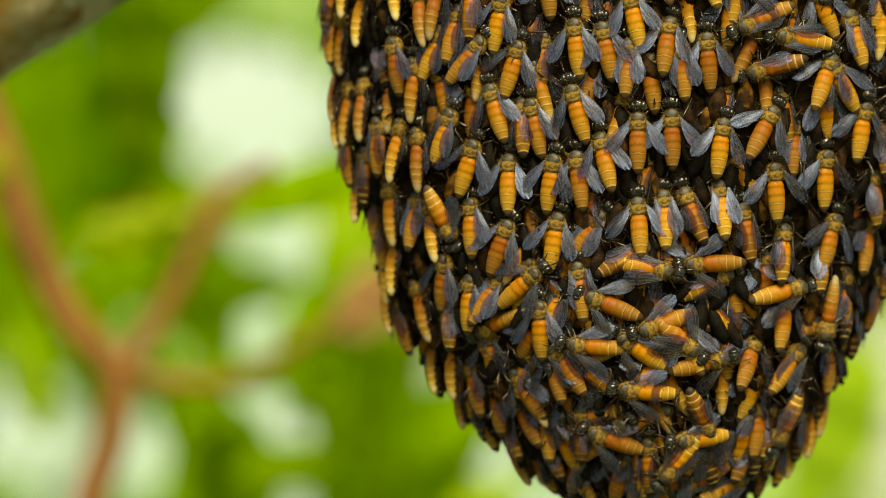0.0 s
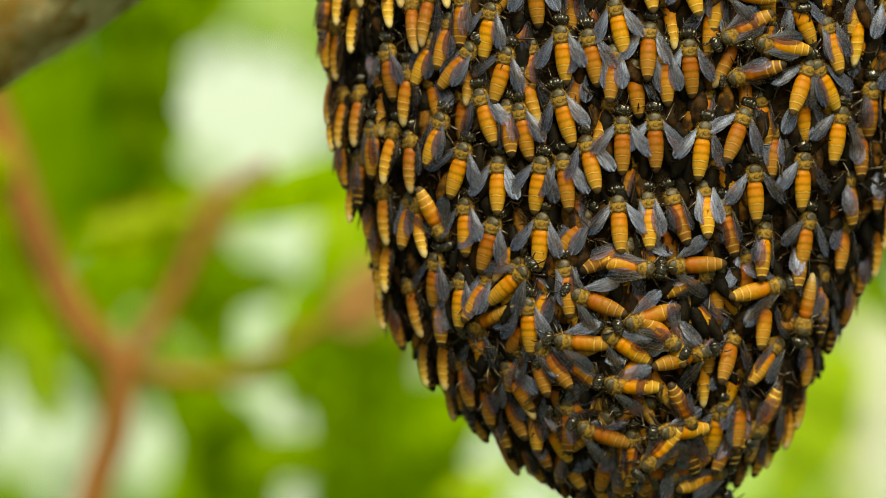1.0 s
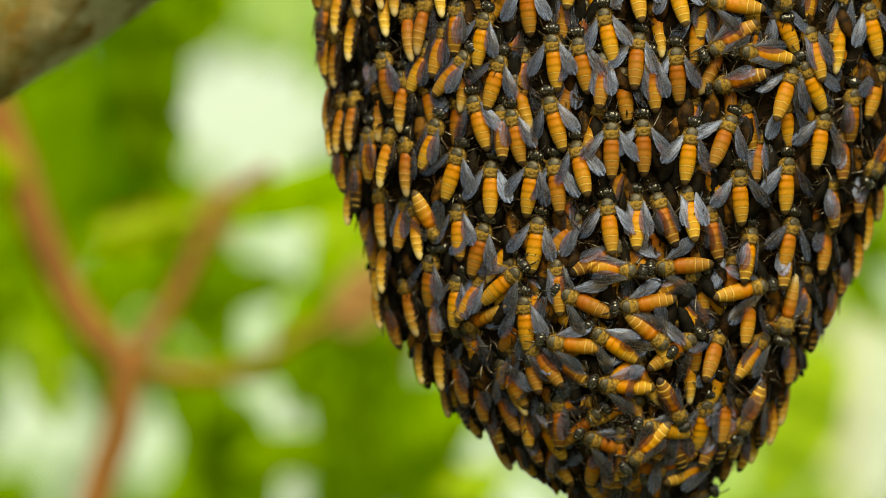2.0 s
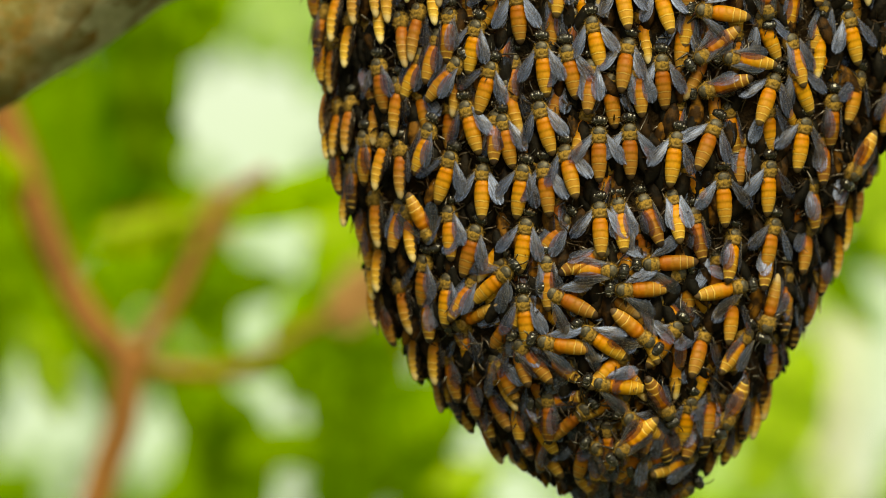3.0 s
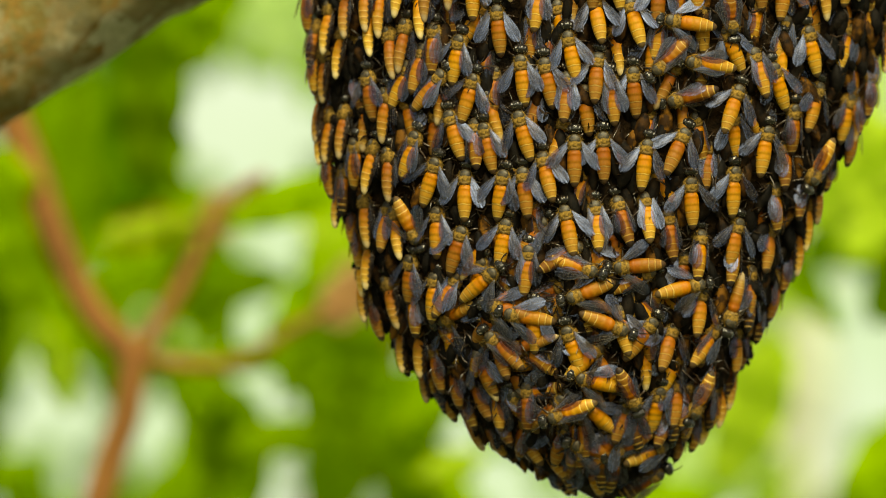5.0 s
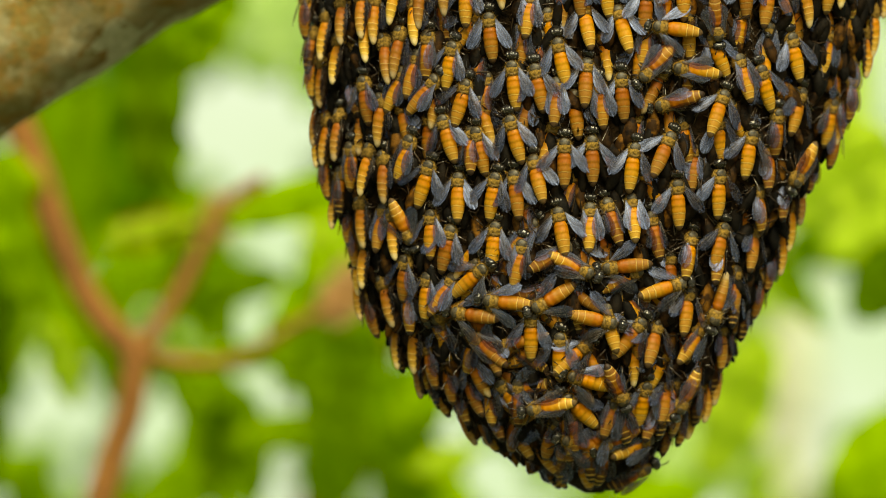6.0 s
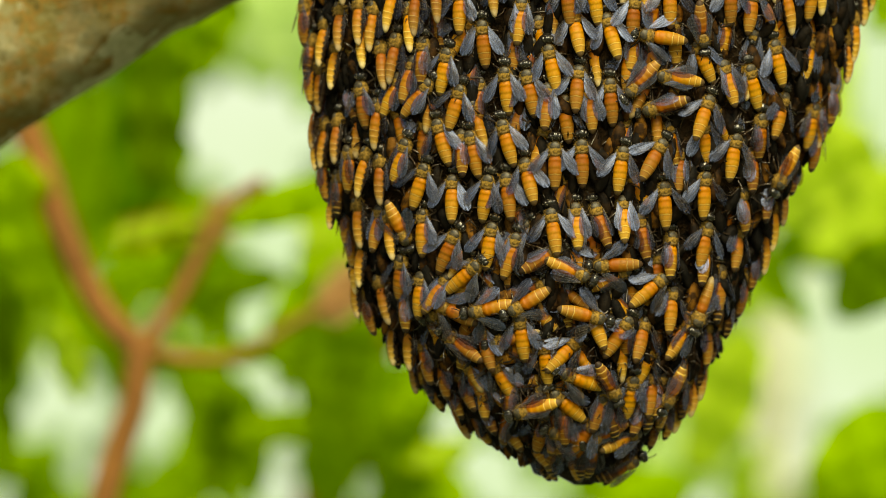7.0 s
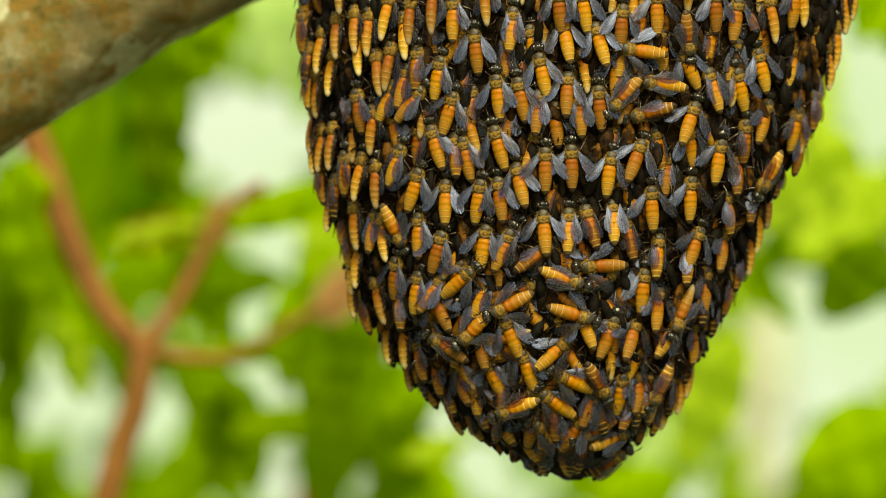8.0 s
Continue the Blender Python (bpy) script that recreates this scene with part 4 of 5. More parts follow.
leaf(fresh, -0.184, 0.721, 2.459, 0.027, 0.012, 66)
leaf(fresh, -0.170, 0.888, 2.468, 0.032, 0.017, 12)
leaf(mid, -0.153, 0.722, 2.465, 0.027, 0.012, -15)
leaf(deep, -0.141, 0.731, 2.466, 0.023, 0.018, -20)
leaf(deep, -0.131, 0.679, 2.457, 0.030, 0.016, 25)
leaf(mid, -0.121, 0.838, 2.466, 0.025, 0.018, 10)
leaf(fresh, -0.104, 0.722, 2.466, 0.031, 0.016, 137)
leaf(fresh, -0.083, 0.688, 2.458, 0.029, 0.014, 10)
leaf(fresh, -0.075, 0.781, 2.463, 0.029, 0.012, 55)
leaf(mid, -0.063, 0.716, 2.461, 0.028, 0.014, 93)
leaf(fresh, 0.046, 0.713, 2.456, 0.024, 0.012, -30)
leaf(fresh, 0.066, 0.809, 2.458, 0.032, 0.017, 120)
leaf(fresh, 0.080, 0.764, 2.461, 0.026, 0.013, -47)
leaf(fresh, 0.139, 0.845, 2.467, 0.026, 0.012, 16)
leaf(fresh, -0.214, 0.847, 2.450, 0.024, 0.014, -6)
leaf(mid, -0.194, 0.762, 2.454, 0.030, 0.016, 7)
leaf(fresh, -0.180, 0.666, 2.444, 0.025, 0.017, -30)
leaf(fresh, -0.178, 0.839, 2.446, 0.024, 0.016, 99)
leaf(fresh, -0.154, 0.681, 2.445, 0.029, 0.015, 94)
leaf(deep, -0.155, 0.921, 2.452, 0.029, 0.017, 2)
leaf(deep, -0.143, 0.938, 2.456, 0.023, 0.016, 35)
leaf(fresh, -0.070, 0.937, 2.455, 0.033, 0.012, 40)
leaf(mid, -0.060, 0.685, 2.450, 0.025, 0.013, -29)
leaf(fresh, 0.044, 0.699, 2.454, 0.030, 0.017, 1)
leaf(fresh, 0.066, 0.836, 2.455, 0.029, 0.013, 135)
leaf(lime, 0.078, 0.786, 2.450, 0.028, 0.018, -34)
leaf(lime, 0.087, 0.795, 2.445, 0.032, 0.015, -47)
leaf(lime, 0.139, 0.705, 2.453, 0.030, 0.016, 3)
leaf(fresh, -0.209, 0.707, 2.433, 0.030, 0.016, -17)
leaf(fresh, -0.206, 0.961, 2.444, 0.028, 0.013, 44)
leaf(fresh, -0.186, 0.937, 2.443, 0.032, 0.015, -25)
leaf(fresh, -0.167, 0.684, 2.439, 0.022, 0.012, -49)
leaf(fresh, -0.161, 0.827, 2.436, 0.026, 0.014, 108)
leaf(mid, -0.150, 0.832, 2.435, 0.026, 0.016, 95)
leaf(deep, -0.139, 0.817, 2.439, 0.023, 0.013, -37)
leaf(mid, -0.070, 0.771, 2.440, 0.030, 0.016, -6)
leaf(fresh, -0.057, 0.847, 2.438, 0.025, 0.014, -46)
leaf(fresh, 0.051, 0.729, 2.436, 0.029, 0.013, 1)
leaf(lime, 0.064, 0.860, 2.438, 0.031, 0.012, 19)
leaf(fresh, 0.074, 0.742, 2.435, 0.025, 0.013, 4)
leaf(fresh, 0.093, 0.805, 2.433, 0.030, 0.018, 42)
leaf(lime, 0.101, 0.888, 2.439, 0.030, 0.016, -24)
leaf(lime, 0.141, 0.750, 2.434, 0.022, 0.013, -16)
leaf(fresh, -0.209, 0.727, 2.426, 0.028, 0.012, -38)
leaf(mid, -0.201, 0.820, 2.426, 0.028, 0.013, 40)
leaf(fresh, -0.178, 0.661, 2.428, 0.025, 0.013, 80)
leaf(mid, -0.171, 0.858, 2.421, 0.023, 0.014, -40)
leaf(fresh, -0.165, 0.925, 2.424, 0.023, 0.017, -44)
leaf(deep, -0.151, 0.889, 2.421, 0.031, 0.017, 32)
leaf(deep, -0.138, 0.937, 2.423, 0.024, 0.013, 13)
leaf(mid, -0.075, 0.758, 2.423, 0.025, 0.017, 121)
leaf(mid, -0.058, 0.951, 2.421, 0.031, 0.016, 52)
leaf(fresh, 0.052, 0.678, 2.424, 0.022, 0.014, -41)
leaf(fresh, 0.058, 0.742, 2.425, 0.029, 0.013, 31)
leaf(lime, 0.070, 0.658, 2.420, 0.025, 0.016, 23)
leaf(lime, 0.093, 0.885, 2.421, 0.032, 0.013, 26)
leaf(lime, 0.097, 0.879, 2.429, 0.032, 0.014, 10)
leaf(fresh, 0.133, 0.959, 2.428, 0.030, 0.013, 85)
leaf(lime, 0.132, 0.735, 2.423, 0.031, 0.017, 0)
leaf(mid, -0.203, 0.771, 2.418, 0.023, 0.014, -49)
leaf(fresh, -0.193, 0.804, 2.411, 0.025, 0.016, 79)
leaf(fresh, -0.184, 0.749, 2.411, 0.025, 0.013, 14)
leaf(mid, -0.172, 0.825, 2.410, 0.030, 0.012, 89)
leaf(fresh, -0.154, 0.695, 2.410, 0.028, 0.014, 120)
leaf(deep, -0.145, 0.665, 2.414, 0.023, 0.014, 65)
leaf(fresh, -0.133, 0.818, 2.408, 0.030, 0.013, 116)
leaf(fresh, -0.123, 0.893, 2.413, 0.027, 0.017, 6)
leaf(fresh, -0.078, 0.945, 2.410, 0.024, 0.015, 30)
leaf(fresh, -0.061, 0.907, 2.409, 0.029, 0.014, 23)
leaf(lime, 0.053, 0.663, 2.416, 0.024, 0.013, -15)
leaf(fresh, 0.060, 0.829, 2.409, 0.028, 0.013, 126)
leaf(lime, 0.080, 0.776, 2.417, 0.027, 0.015, 128)
leaf(lime, 0.091, 0.744, 2.413, 0.030, 0.016, -42)
leaf(deep, 0.102, 0.817, 2.411, 0.025, 0.016, 19)
leaf(lime, 0.114, 0.888, 2.413, 0.023, 0.017, -3)
leaf(lime, 0.127, 0.728, 2.417, 0.028, 0.018, 44)
leaf(mid, 0.137, 0.811, 2.412, 0.024, 0.014, -21)
leaf(deep, -0.213, 0.791, 2.397, 0.024, 0.013, 89)
leaf(mid, -0.197, 0.702, 2.400, 0.025, 0.016, -36)
leaf(mid, -0.192, 0.877, 2.402, 0.026, 0.014, 5)
leaf(fresh, -0.174, 0.843, 2.402, 0.024, 0.017, -18)
leaf(fresh, -0.160, 0.951, 2.397, 0.029, 0.017, 14)
leaf(fresh, -0.146, 0.961, 2.404, 0.025, 0.015, 4)
leaf(fresh, -0.131, 0.840, 2.397, 0.024, 0.016, 40)
leaf(fresh, -0.120, 0.919, 2.397, 0.026, 0.018, 56)
leaf(mid, -0.076, 0.943, 2.406, 0.033, 0.013, 7)
leaf(mid, -0.064, 0.760, 2.399, 0.025, 0.015, 114)
leaf(fresh, 0.048, 0.734, 2.403, 0.028, 0.012, -49)
leaf(lime, 0.067, 0.913, 2.398, 0.023, 0.014, 9)
leaf(fresh, 0.079, 0.792, 2.397, 0.023, 0.014, 0)
leaf(deep, 0.093, 0.830, 2.401, 0.029, 0.016, 79)
leaf(mid, 0.107, 0.875, 2.402, 0.024, 0.015, 3)
leaf(deep, 0.108, 0.785, 2.404, 0.028, 0.015, -38)
leaf(deep, 0.129, 0.862, 2.398, 0.030, 0.018, 80)
leaf(deep, 0.148, 0.960, 2.400, 0.024, 0.014, 115)
leaf(deep, -0.213, 0.829, 2.385, 0.026, 0.018, 35)
leaf(mid, -0.190, 0.721, 2.383, 0.026, 0.016, 28)
leaf(fresh, -0.179, 0.765, 2.391, 0.025, 0.017, -27)
leaf(fresh, -0.166, 0.700, 2.391, 0.026, 0.017, -26)
leaf(mid, -0.166, 0.851, 2.392, 0.032, 0.012, 12)
leaf(mid, -0.142, 0.664, 2.388, 0.024, 0.016, 32)
leaf(fresh, -0.138, 0.706, 2.389, 0.023, 0.016, 69)
leaf(mid, -0.121, 0.923, 2.392, 0.025, 0.017, 97)
leaf(fresh, -0.069, 0.693, 2.392, 0.024, 0.013, -10)
leaf(fresh, -0.064, 0.677, 2.391, 0.027, 0.017, 0)
leaf(lime, 0.056, 0.796, 2.385, 0.026, 0.018, -27)
leaf(lime, 0.069, 0.945, 2.386, 0.028, 0.013, -10)
leaf(mid, 0.106, 0.807, 2.394, 0.025, 0.013, 100)
leaf(lime, 0.118, 0.680, 2.392, 0.023, 0.015, 112)
leaf(fresh, 0.135, 0.803, 2.389, 0.030, 0.012, 51)
leaf(deep, -0.209, 0.880, 2.380, 0.031, 0.015, 109)
leaf(mid, -0.197, 0.874, 2.380, 0.023, 0.015, -21)
leaf(mid, -0.186, 0.839, 2.372, 0.029, 0.015, 41)
leaf(fresh, -0.170, 0.841, 2.378, 0.028, 0.013, 28)
leaf(mid, -0.165, 0.937, 2.372, 0.024, 0.015, 25)
leaf(mid, -0.150, 0.897, 2.374, 0.025, 0.014, -1)
leaf(fresh, -0.129, 0.713, 2.380, 0.026, 0.014, 24)
leaf(mid, -0.125, 0.769, 2.381, 0.032, 0.012, -16)
leaf(mid, -0.084, 0.904, 2.371, 0.029, 0.017, 0)
leaf(mid, -0.069, 0.932, 2.370, 0.029, 0.015, 26)
leaf(deep, -0.058, 0.706, 2.377, 0.023, 0.014, -15)
leaf(fresh, 0.053, 0.813, 2.377, 0.027, 0.016, -13)
leaf(lime, 0.067, 0.863, 2.379, 0.028, 0.016, 49)
leaf(fresh, 0.143, 0.962, 2.378, 0.027, 0.014, 21)
leaf(mid, -0.210, 0.721, 2.363, 0.027, 0.017, 70)
leaf(fresh, -0.201, 0.835, 2.368, 0.031, 0.015, 61)
leaf(deep, -0.191, 0.831, 2.365, 0.029, 0.017, -15)
leaf(mid, -0.155, 0.796, 2.364, 0.024, 0.014, 103)
leaf(fresh, -0.153, 0.906, 2.367, 0.031, 0.017, -26)
leaf(mid, -0.142, 0.895, 2.361, 0.027, 0.018, 20)
leaf(fresh, -0.121, 0.699, 2.360, 0.026, 0.017, 43)
leaf(mid, -0.083, 0.890, 2.361, 0.031, 0.017, 31)
leaf(mid, -0.080, 0.916, 2.367, 0.024, 0.013, 7)
leaf(mid, -0.058, 0.942, 2.368, 0.027, 0.016, -6)
leaf(fresh, 0.047, 0.888, 2.365, 0.031, 0.018, 0)
leaf(lime, 0.141, 0.949, 2.358, 0.028, 0.016, 24)
leaf(deep, -0.213, 0.835, 2.354, 0.028, 0.013, 0)
leaf(fresh, -0.200, 0.860, 2.348, 0.025, 0.016, 82)
leaf(deep, -0.186, 0.702, 2.351, 0.030, 0.014, 35)
leaf(mid, -0.150, 0.819, 2.354, 0.023, 0.018, 121)
leaf(mid, -0.073, 0.712, 2.353, 0.025, 0.016, -1)
leaf(mid, -0.061, 0.667, 2.354, 0.029, 0.015, -15)
leaf(lime, 0.051, 0.803, 2.355, 0.030, 0.012, 39)
leaf(fresh, 0.133, 0.756, 2.355, 0.031, 0.016, 22)
leaf(fresh, -0.209, 0.931, 2.342, 0.025, 0.014, 6)
leaf(mid, -0.196, 0.854, 2.335, 0.028, 0.016, 9)
leaf(mid, -0.121, 0.781, 2.334, 0.024, 0.014, 54)
leaf(fresh, -0.112, 0.857, 2.335, 0.030, 0.016, -48)
leaf(mid, -0.076, 0.889, 2.341, 0.030, 0.013, 36)
leaf(mid, -0.063, 0.908, 2.341, 0.029, 0.016, -45)
leaf(fresh, -0.023, 0.687, 2.342, 0.026, 0.015, -44)
leaf(fresh, -0.012, 0.802, 2.342, 0.029, 0.016, -26)
leaf(fresh, -0.001, 0.847, 2.343, 0.026, 0.016, 49)
leaf(fresh, 0.013, 0.920, 2.338, 0.028, 0.018, 6)
leaf(fresh, 0.027, 0.901, 2.340, 0.023, 0.013, 79)
leaf(mid, 0.039, 0.794, 2.336, 0.030, 0.015, -43)
leaf(lime, 0.057, 0.866, 2.341, 0.023, 0.017, -38)
leaf(fresh, 0.111, 0.715, 2.337, 0.024, 0.015, 0)
leaf(lime, 0.127, 0.736, 2.344, 0.028, 0.017, -27)
leaf(mid, 0.139, 0.813, 2.336, 0.030, 0.013, 0)
leaf(fresh, -0.209, 0.811, 2.328, 0.028, 0.013, 0)
leaf(fresh, -0.194, 0.684, 2.328, 0.026, 0.013, 11)
leaf(fresh, -0.185, 0.662, 2.327, 0.031, 0.013, 75)
leaf(fresh, -0.180, 0.933, 2.324, 0.028, 0.016, 45)
leaf(mid, -0.152, 0.787, 2.324, 0.029, 0.016, -10)
leaf(fresh, -0.121, 0.910, 2.322, 0.029, 0.016, -4)
leaf(fresh, -0.112, 0.850, 2.330, 0.026, 0.016, -35)
leaf(mid, -0.084, 0.814, 2.321, 0.028, 0.014, 132)
leaf(mid, -0.077, 0.774, 2.327, 0.027, 0.016, -11)
leaf(fresh, -0.006, 0.871, 2.329, 0.023, 0.014, 3)
leaf(fresh, -0.002, 0.931, 2.325, 0.029, 0.017, 17)
leaf(mid, 0.012, 0.900, 2.330, 0.031, 0.013, 94)
leaf(mid, 0.028, 0.694, 2.326, 0.025, 0.016, 1)
leaf(fresh, 0.047, 0.895, 2.328, 0.028, 0.014, 84)
leaf(lime, 0.064, 0.829, 2.322, 0.024, 0.018, 40)
leaf(fresh, 0.094, 0.669, 2.333, 0.022, 0.013, 5)
leaf(mid, 0.112, 0.837, 2.329, 0.026, 0.015, 19)
leaf(fresh, 0.126, 0.737, 2.333, 0.026, 0.015, -3)
leaf(fresh, 0.138, 0.766, 2.327, 0.031, 0.017, 45)
leaf(deep, -0.212, 0.715, 2.312, 0.023, 0.016, -46)
leaf(fresh, -0.204, 0.837, 2.309, 0.029, 0.014, -14)
leaf(mid, -0.179, 0.672, 2.312, 0.023, 0.014, 14)
leaf(mid, -0.171, 0.821, 2.314, 0.026, 0.013, -49)
leaf(fresh, -0.163, 0.740, 2.309, 0.025, 0.017, 130)
leaf(fresh, -0.144, 0.850, 2.309, 0.023, 0.013, 15)
leaf(fresh, -0.140, 0.907, 2.316, 0.029, 0.014, 21)
leaf(fresh, -0.119, 0.809, 2.319, 0.023, 0.014, 19)
leaf(mid, -0.081, 0.791, 2.316, 0.027, 0.012, 40)
leaf(mid, -0.076, 0.665, 2.318, 0.023, 0.012, 45)
leaf(mid, -0.059, 0.760, 2.316, 0.029, 0.014, 32)
leaf(fresh, -0.044, 0.787, 2.315, 0.027, 0.014, 11)
leaf(mid, 0.012, 0.685, 2.321, 0.029, 0.016, 26)
leaf(fresh, 0.065, 0.789, 2.309, 0.024, 0.015, 101)
leaf(mid, 0.093, 0.895, 2.312, 0.031, 0.017, 59)
leaf(mid, 0.104, 0.860, 2.309, 0.029, 0.013, -19)
leaf(mid, 0.120, 0.917, 2.312, 0.023, 0.018, -3)
leaf(fresh, 0.127, 0.845, 2.315, 0.025, 0.013, -10)
leaf(mid, 0.141, 0.747, 2.320, 0.023, 0.012, 49)
leaf(mid, -0.202, 0.727, 2.307, 0.027, 0.015, -25)
leaf(fresh, -0.203, 0.818, 2.301, 0.024, 0.017, -49)
leaf(deep, -0.192, 0.926, 2.296, 0.030, 0.015, 49)
leaf(fresh, -0.174, 0.794, 2.306, 0.023, 0.015, 15)
leaf(fresh, -0.158, 0.805, 2.296, 0.031, 0.015, -18)
leaf(fresh, -0.156, 0.943, 2.303, 0.033, 0.018, -1)
leaf(mid, -0.133, 0.725, 2.300, 0.022, 0.012, -9)
leaf(fresh, -0.126, 0.718, 2.299, 0.030, 0.016, 24)
leaf(fresh, -0.108, 0.922, 2.303, 0.026, 0.016, -18)
leaf(mid, -0.101, 0.793, 2.297, 0.024, 0.013, -26)
leaf(mid, -0.083, 0.884, 2.303, 0.031, 0.018, 37)
leaf(mid, -0.070, 0.733, 2.302, 0.030, 0.016, -37)
leaf(mid, -0.064, 0.854, 2.299, 0.032, 0.014, 24)
leaf(fresh, -0.051, 0.924, 2.294, 0.031, 0.016, 109)
leaf(mid, -0.034, 0.911, 2.301, 0.031, 0.018, 85)
leaf(fresh, -0.023, 0.664, 2.303, 0.022, 0.015, 117)
leaf(mid, -0.016, 0.907, 2.294, 0.024, 0.013, 6)
leaf(mid, 0.001, 0.689, 2.303, 0.022, 0.013, 5)
leaf(fresh, 0.010, 0.934, 2.295, 0.025, 0.013, 77)
leaf(fresh, 0.024, 0.845, 2.301, 0.026, 0.015, -17)
leaf(mid, 0.039, 0.819, 2.303, 0.030, 0.017, -7)
leaf(fresh, 0.052, 0.721, 2.300, 0.023, 0.014, -49)
leaf(fresh, 0.068, 0.836, 2.303, 0.029, 0.013, -23)
leaf(fresh, 0.070, 0.695, 2.301, 0.023, 0.016, 88)
leaf(fresh, 0.095, 0.957, 2.297, 0.026, 0.013, 69)
leaf(mid, 0.099, 0.819, 2.299, 0.028, 0.018, -45)
leaf(fresh, 0.107, 0.722, 2.300, 0.028, 0.016, 16)
leaf(mid, 0.124, 0.744, 2.304, 0.024, 0.016, 12)
leaf(mid, 0.135, 0.738, 2.306, 0.029, 0.013, -3)


def motions():
    def crawl(i, rows):
        ob, x, z, heading, tilt, lift, lean = BEES[i]
        walk(ob, [(t, bee_pose(x + dx, z + dz, heading + turn, tilt, lift) @ lean) for t, dx, dz, turn in rows])

    # bees that wander over the others: seconds, millimetres across and up, degrees
    crawl(0, [(0, -4.0, 2.0, -10), (0.5, -4.0, 2.0, -10), (3.5, -7.7, 0.2, -17), (6, -2.8, 4.1, 5), (8, 0.0, 0.0, 0)])
    crawl(1, [(0, 17.5, -2.8, 10), (0.5, 17.5, -2.8, 10), (3.5, 22.3, 2.2, 29), (6, 6.9, 2.6, -3), (8, 0.0, 0.0, 0)])
    crawl(2, [(0, 2.8, 1.0, 23), (3.5, 2.8, 1.0, 23), (6, 0.5, -1.7, -5), (8, 0.0, 0.0, 0)])
    crawl(3, [(0, 13.8, -6.3, 49), (0.5, 13.8, -6.3, 49), (3.5, 14.2, -9.1, 55), (6, 7.1, 1.6, 50), (8, 0.0, 0.0, 0)])
    crawl(4, [(0, 30.3, 8.3, -41), (0.5, 30.3, 8.3, -41), (3.5, 27.8, 7.4, -36), (6, 10.7, 5.0, -56), (8, 0.0, 0.0, 0)])
    crawl(5, [(0, -15.3, 6.3, 21), (0.5, -15.3, 6.3, 21), (3.5, -9.3, 7.0, 16), (6, -2.2, 1.0, 22), (8, 0.0, 0.0, 0)])
    crawl(6, [(0, 3.4, -10.7, -30), (0.5, 3.4, -10.7, -30), (8, 0.0, 0.0, 0)])
    crawl(7, [(0, -9.3, 4.3, 57), (0.5, -9.3, 4.3, 57), (3.5, -2.8, 2.5, 12), (6, -2.4, 2.1, 18), (8, 0.0, 0.0, 0)])
    crawl(8, [(0, 13.3, 7.0, -39), (0.5, 13.3, 7.0, -39), (3.5, 6.7, 0.4, -3), (6, 0.1, -0.3, 7), (8, 0.0, 0.0, 0)])
    crawl(9, [(0, -5.3, 8.4, -21), (0.5, -5.3, 8.4, -21), (3.5, -2.1, 5.5, -15), (6, -0.9, 3.0, -8), (8, 0.0, 0.0, 0)])
    crawl(10, [(0, -7.2, 9.6, -7), (0.5, -7.2, 9.6, -7), (3.5, 2.6, 0.6, -2), (6, 3.7, 0.9, -10), (8, 0.0, 0.0, 0)])
    crawl(11, [(0, 10.9, 14.3, -40), (3.5, 10.9, 14.3, -40), (6, 1.5, 5.6, 17), (8, 0.0, 0.0, 0)])
    crawl(12, [(0, -2.3, 8.1, 75), (0.5, -2.3, 8.1, 75), (3.5, -4.2, 8.1, 76), (6, -7.6, 7.0, 71), (8, 0.0, 0.0, 0)])
    crawl(13, [(0, -1.1, 0.1, 0), (0.8, -1.1, 0.1, 0), (1.6, -1.1, 0.1, 0), (3, -1.0, 0.2, 0), (3.8, -0.1, -0.3, 0), (4.6, 0.3, -0.4, 0), (6, -0.4, 0.6, 0), (6.7, -0.6, 1.3, 0), (7.4, -0.1, 1.0, 0), (8, 0.0, -0.0, 0)])
    crawl(14, [(0, 11.3, -1.6, 30), (0.8, 11.3, -1.6, 28), (1.6, 11.3, -1.6, 26), (3, 11.3, -1.6, 23), (3.8, 11.3, -1.6, 22), (4.6, 9.9, -0.2, 19), (6, 7.2, 0.1, 11), (6.7, 3.1, 0.3, 7), (7.4, 1.2, 0.1, 3), (8, 0.0, -0.0, 0)])
    crawl(15, [(0, 1.8, 3.6, -20), (0.8, 1.8, 3.6, -19), (1.6, 1.8, 3.6, -17), (3, 1.8, 3.6, -15), (3.8, 1.8, 3.6, -14), (4.6, 1.8, 3.6, -12), (6, 1.6, 3.6, -10), (6.7, 1.6, 2.7, -6), (7.4, 1.3, 1.2, -3), (8, 0.0, -0.0, 0)])
    crawl(16, [(0, -2.5, -2.0, 0), (0.8, -2.6, -1.6, 0), (1.6, -2.4, -0.9, 0), (3, -2.0, 0.0, 0), (3.8, -1.6, 0.3, 0), (4.6, -1.2, -0.0, 0), (6, -1.0, -0.2, 0), (6.7, -0.7, -0.2, 0), (7.4, -0.4, 0.1, 0), (8, 0.0, -0.0, 0)])
    crawl(17, [(0, 16.3, 1.1, -30), (0.8, 16.3, 1.1, -27), (1.6, 16.3, 1.1, -25), (3, 16.9, 1.0, -20), (3.8, 15.3, 2.5, -11), (4.6, 10.0, 3.2, -3), (6, 5.4, 1.5, 12), (6.7, 3.8, 0.1, 8), (7.4, 3.1, 0.4, 4), (8, 0.0, -0.0, 0)])
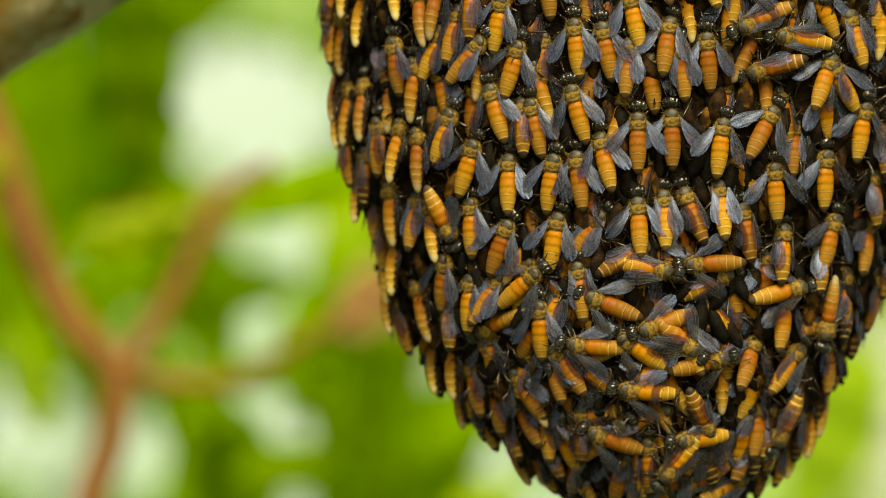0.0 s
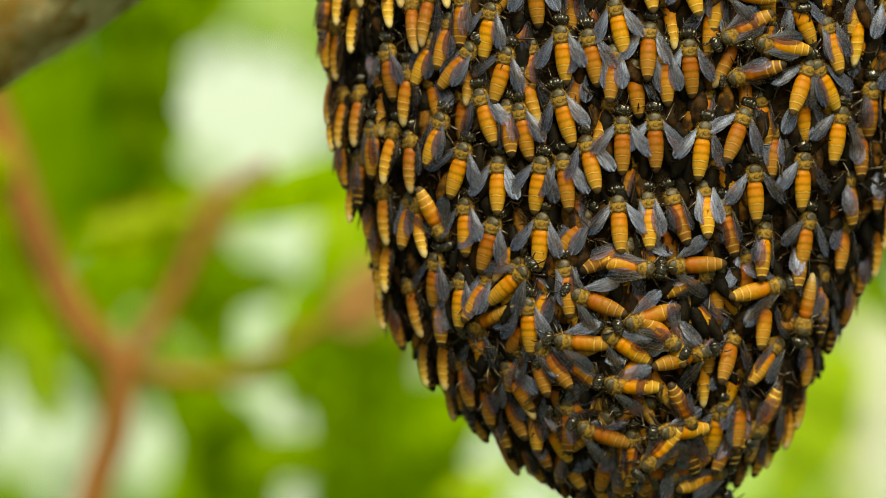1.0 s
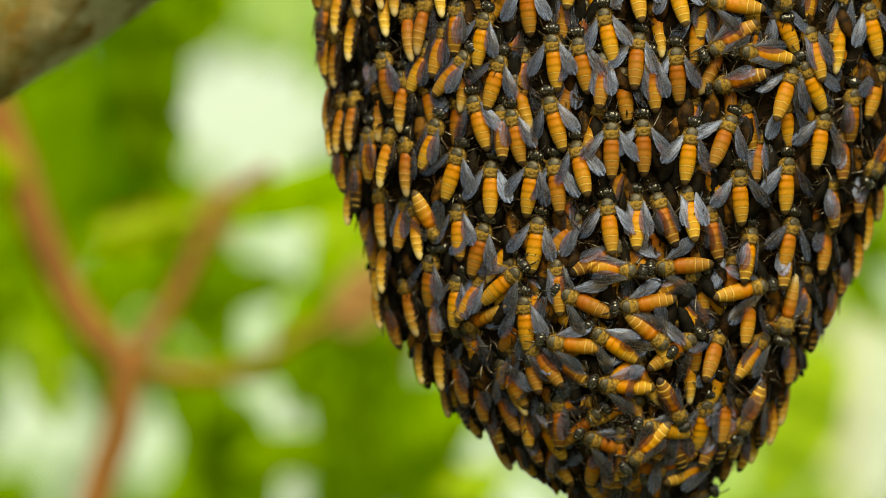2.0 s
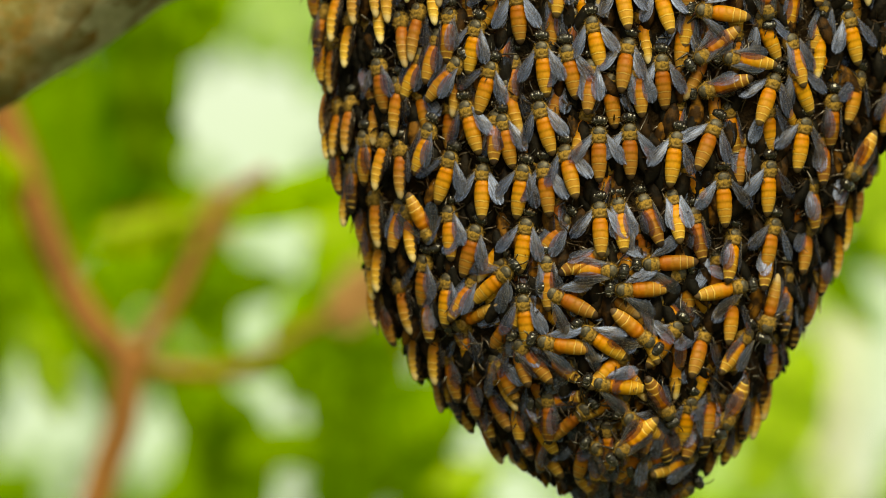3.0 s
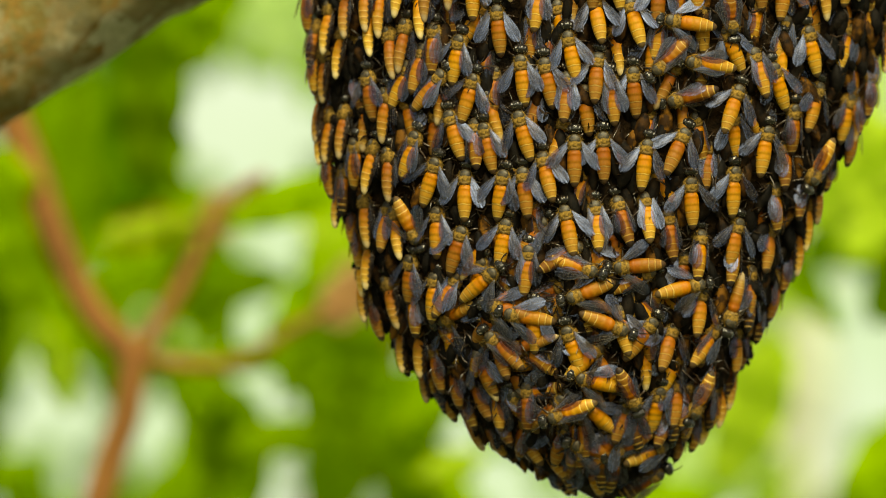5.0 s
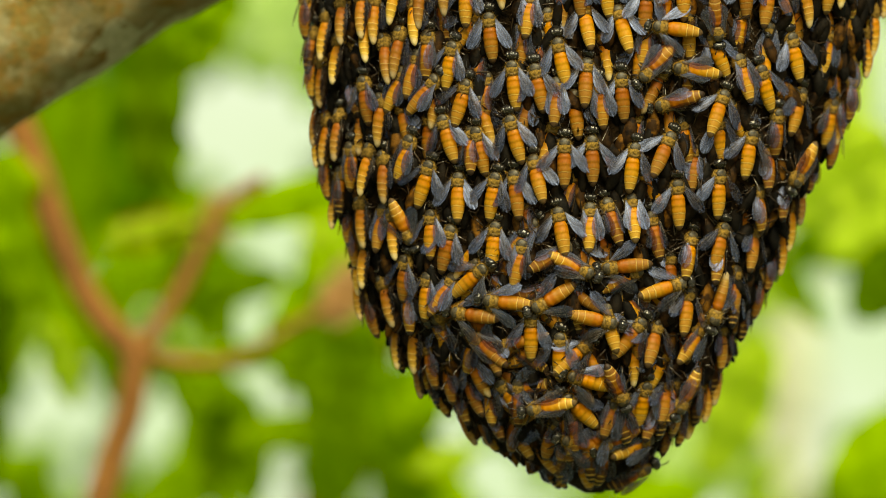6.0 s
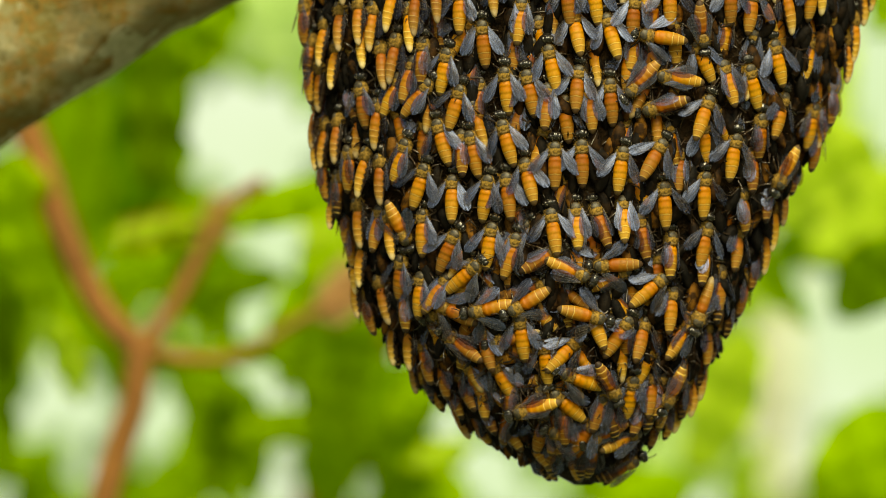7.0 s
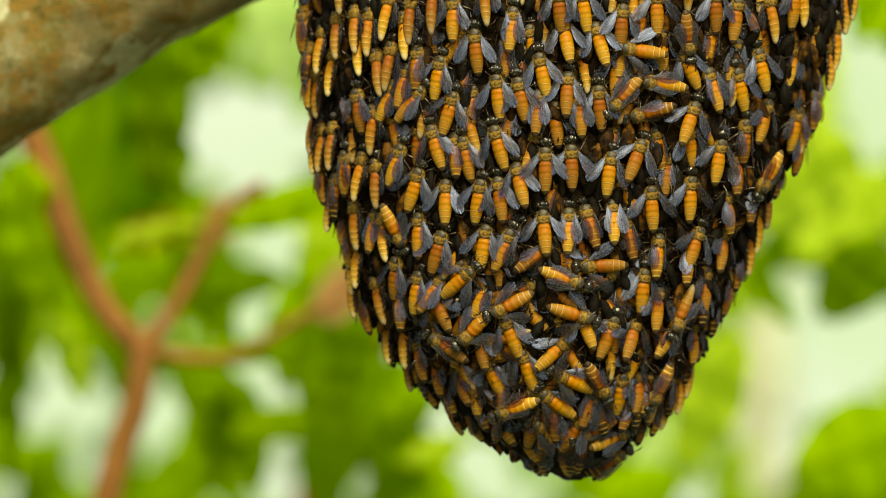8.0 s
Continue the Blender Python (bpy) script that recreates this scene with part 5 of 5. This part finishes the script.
    crawl(18, [(0, -1.5, 4.3, -6), (0.8, -1.4, 4.5, -4), (1.6, -1.2, 4.7, -2), (3, -0.9, 5.2, 1), (3.8, -1.1, 5.9, 3), (4.6, -1.3, 4.7, 5), (6, -1.7, 2.8, 8), (6.7, -0.4, 0.4, 5), (7.4, 0.7, -0.8, 2), (8, 0.0, -0.0, 0)])
    crawl(19, [(0, -1.6, -8.1, 12), (0.8, -0.9, -8.1, 9), (1.6, 0.1, -8.6, 7), (3, 1.0, -8.8, 2), (3.8, 2.0, -8.9, -1), (4.6, 2.0, -6.9, -3), (6, 1.4, -3.6, -8), (6.7, 0.9, -0.5, -5), (7.4, 0.3, 0.7, -2), (8, 0.0, -0.0, 0)])
    crawl(20, [(0, 1.6, -2.3, 0), (0.8, 0.1, -1.2, 0), (1.6, 0.1, -1.1, 0), (3, 0.0, -1.4, 0), (3.8, -0.0, -1.6, 0), (4.6, -0.1, -1.3, 0), (6, -0.3, -0.7, 0), (6.7, -0.5, -0.4, 0), (7.4, -0.3, -0.2, 0), (8, 0.0, -0.0, 0)])
    crawl(21, [(0, -1.2, -2.2, 0), (0.8, -0.8, -1.8, 0), (1.6, -0.5, -1.1, 0), (3, -0.5, -1.0, 0), (3.8, -0.4, -0.9, 0), (4.6, -0.5, -0.5, 0), (6, -0.6, -0.2, 0), (6.7, -0.5, -0.0, 0), (7.4, -0.4, -0.0, 0), (8, 0.0, -0.0, 0)])
    crawl(22, [(0, 0.9, -0.7, 0), (0.8, 0.9, -0.7, 0), (1.6, 0.9, -0.7, 0), (3, 0.9, -0.7, 0), (3.8, 0.9, -0.7, 0), (4.6, 0.9, -0.7, 0), (6, 0.9, -0.5, 0), (6.7, 0.7, -0.2, 0), (7.4, 0.2, 0.0, 0), (8, 0.0, -0.0, 0)])
    crawl(23, [(0, 2.9, -1.9, 0), (0.8, 2.9, -1.9, 0), (1.6, 2.9, -1.9, 0), (3, 2.7, -1.8, 0), (3.8, 1.7, -0.7, 0), (4.6, 1.3, 0.4, 0), (6, 1.5, 0.3, 0), (6.7, 0.9, -0.4, 0), (7.4, 0.2, -0.4, 0), (8, 0.0, -0.0, 0)])
    crawl(24, [(0, 1.2, 0.6, 0), (0.8, 1.2, 0.6, 0), (1.6, 1.2, 0.6, 0), (3, 1.9, 0.4, 0), (3.8, 2.1, 1.1, 0), (4.6, 1.9, 1.6, 0), (6, 2.0, 2.0, 0), (6.7, 1.9, 1.9, 0), (7.4, 1.3, 1.1, 0), (8, 0.0, -0.0, 0)])
    crawl(25, [(0, 7.6, 3.6, 25), (0.8, 7.6, 3.6, 21), (1.6, 7.6, 3.6, 18), (3, 7.1, 3.9, 12), (3.8, 4.8, 5.1, 8), (4.6, 3.1, 5.2, 5), (6, 2.4, 5.0, 3), (6.7, 1.9, 3.3, 2), (7.4, 1.1, 1.2, 1), (8, 0.0, -0.0, 0)])
    crawl(26, [(0, -9.1, -10.4, -18), (0.8, -8.3, -9.5, -16), (1.6, -7.4, -8.2, -14), (3, -5.6, -6.9, -11), (3.8, -3.2, -5.6, -10), (4.6, -2.2, -4.2, -8), (6, -1.5, -2.9, -5), (6.7, -0.8, -1.6, -3), (7.4, -0.5, -0.6, -1), (8, 0.0, -0.0, 0)])
    sway = random.Random(41)
    for i, (ob, x, z, *_) in enumerate(BEES[:OUTER]):
        if i >= MOVERS and (z < 0 and abs(x - middle(z)) < 0.75 * half_width(z) or i % 9 == 4):
            crawl(i, [(t, sway.gauss(0, 0.30), sway.gauss(0, 0.30), sway.gauss(0, 3.0)) for t in (0, 1.1, 2.3, 3.4, 4.6, 5.7, 6.8, 8)])


motions()
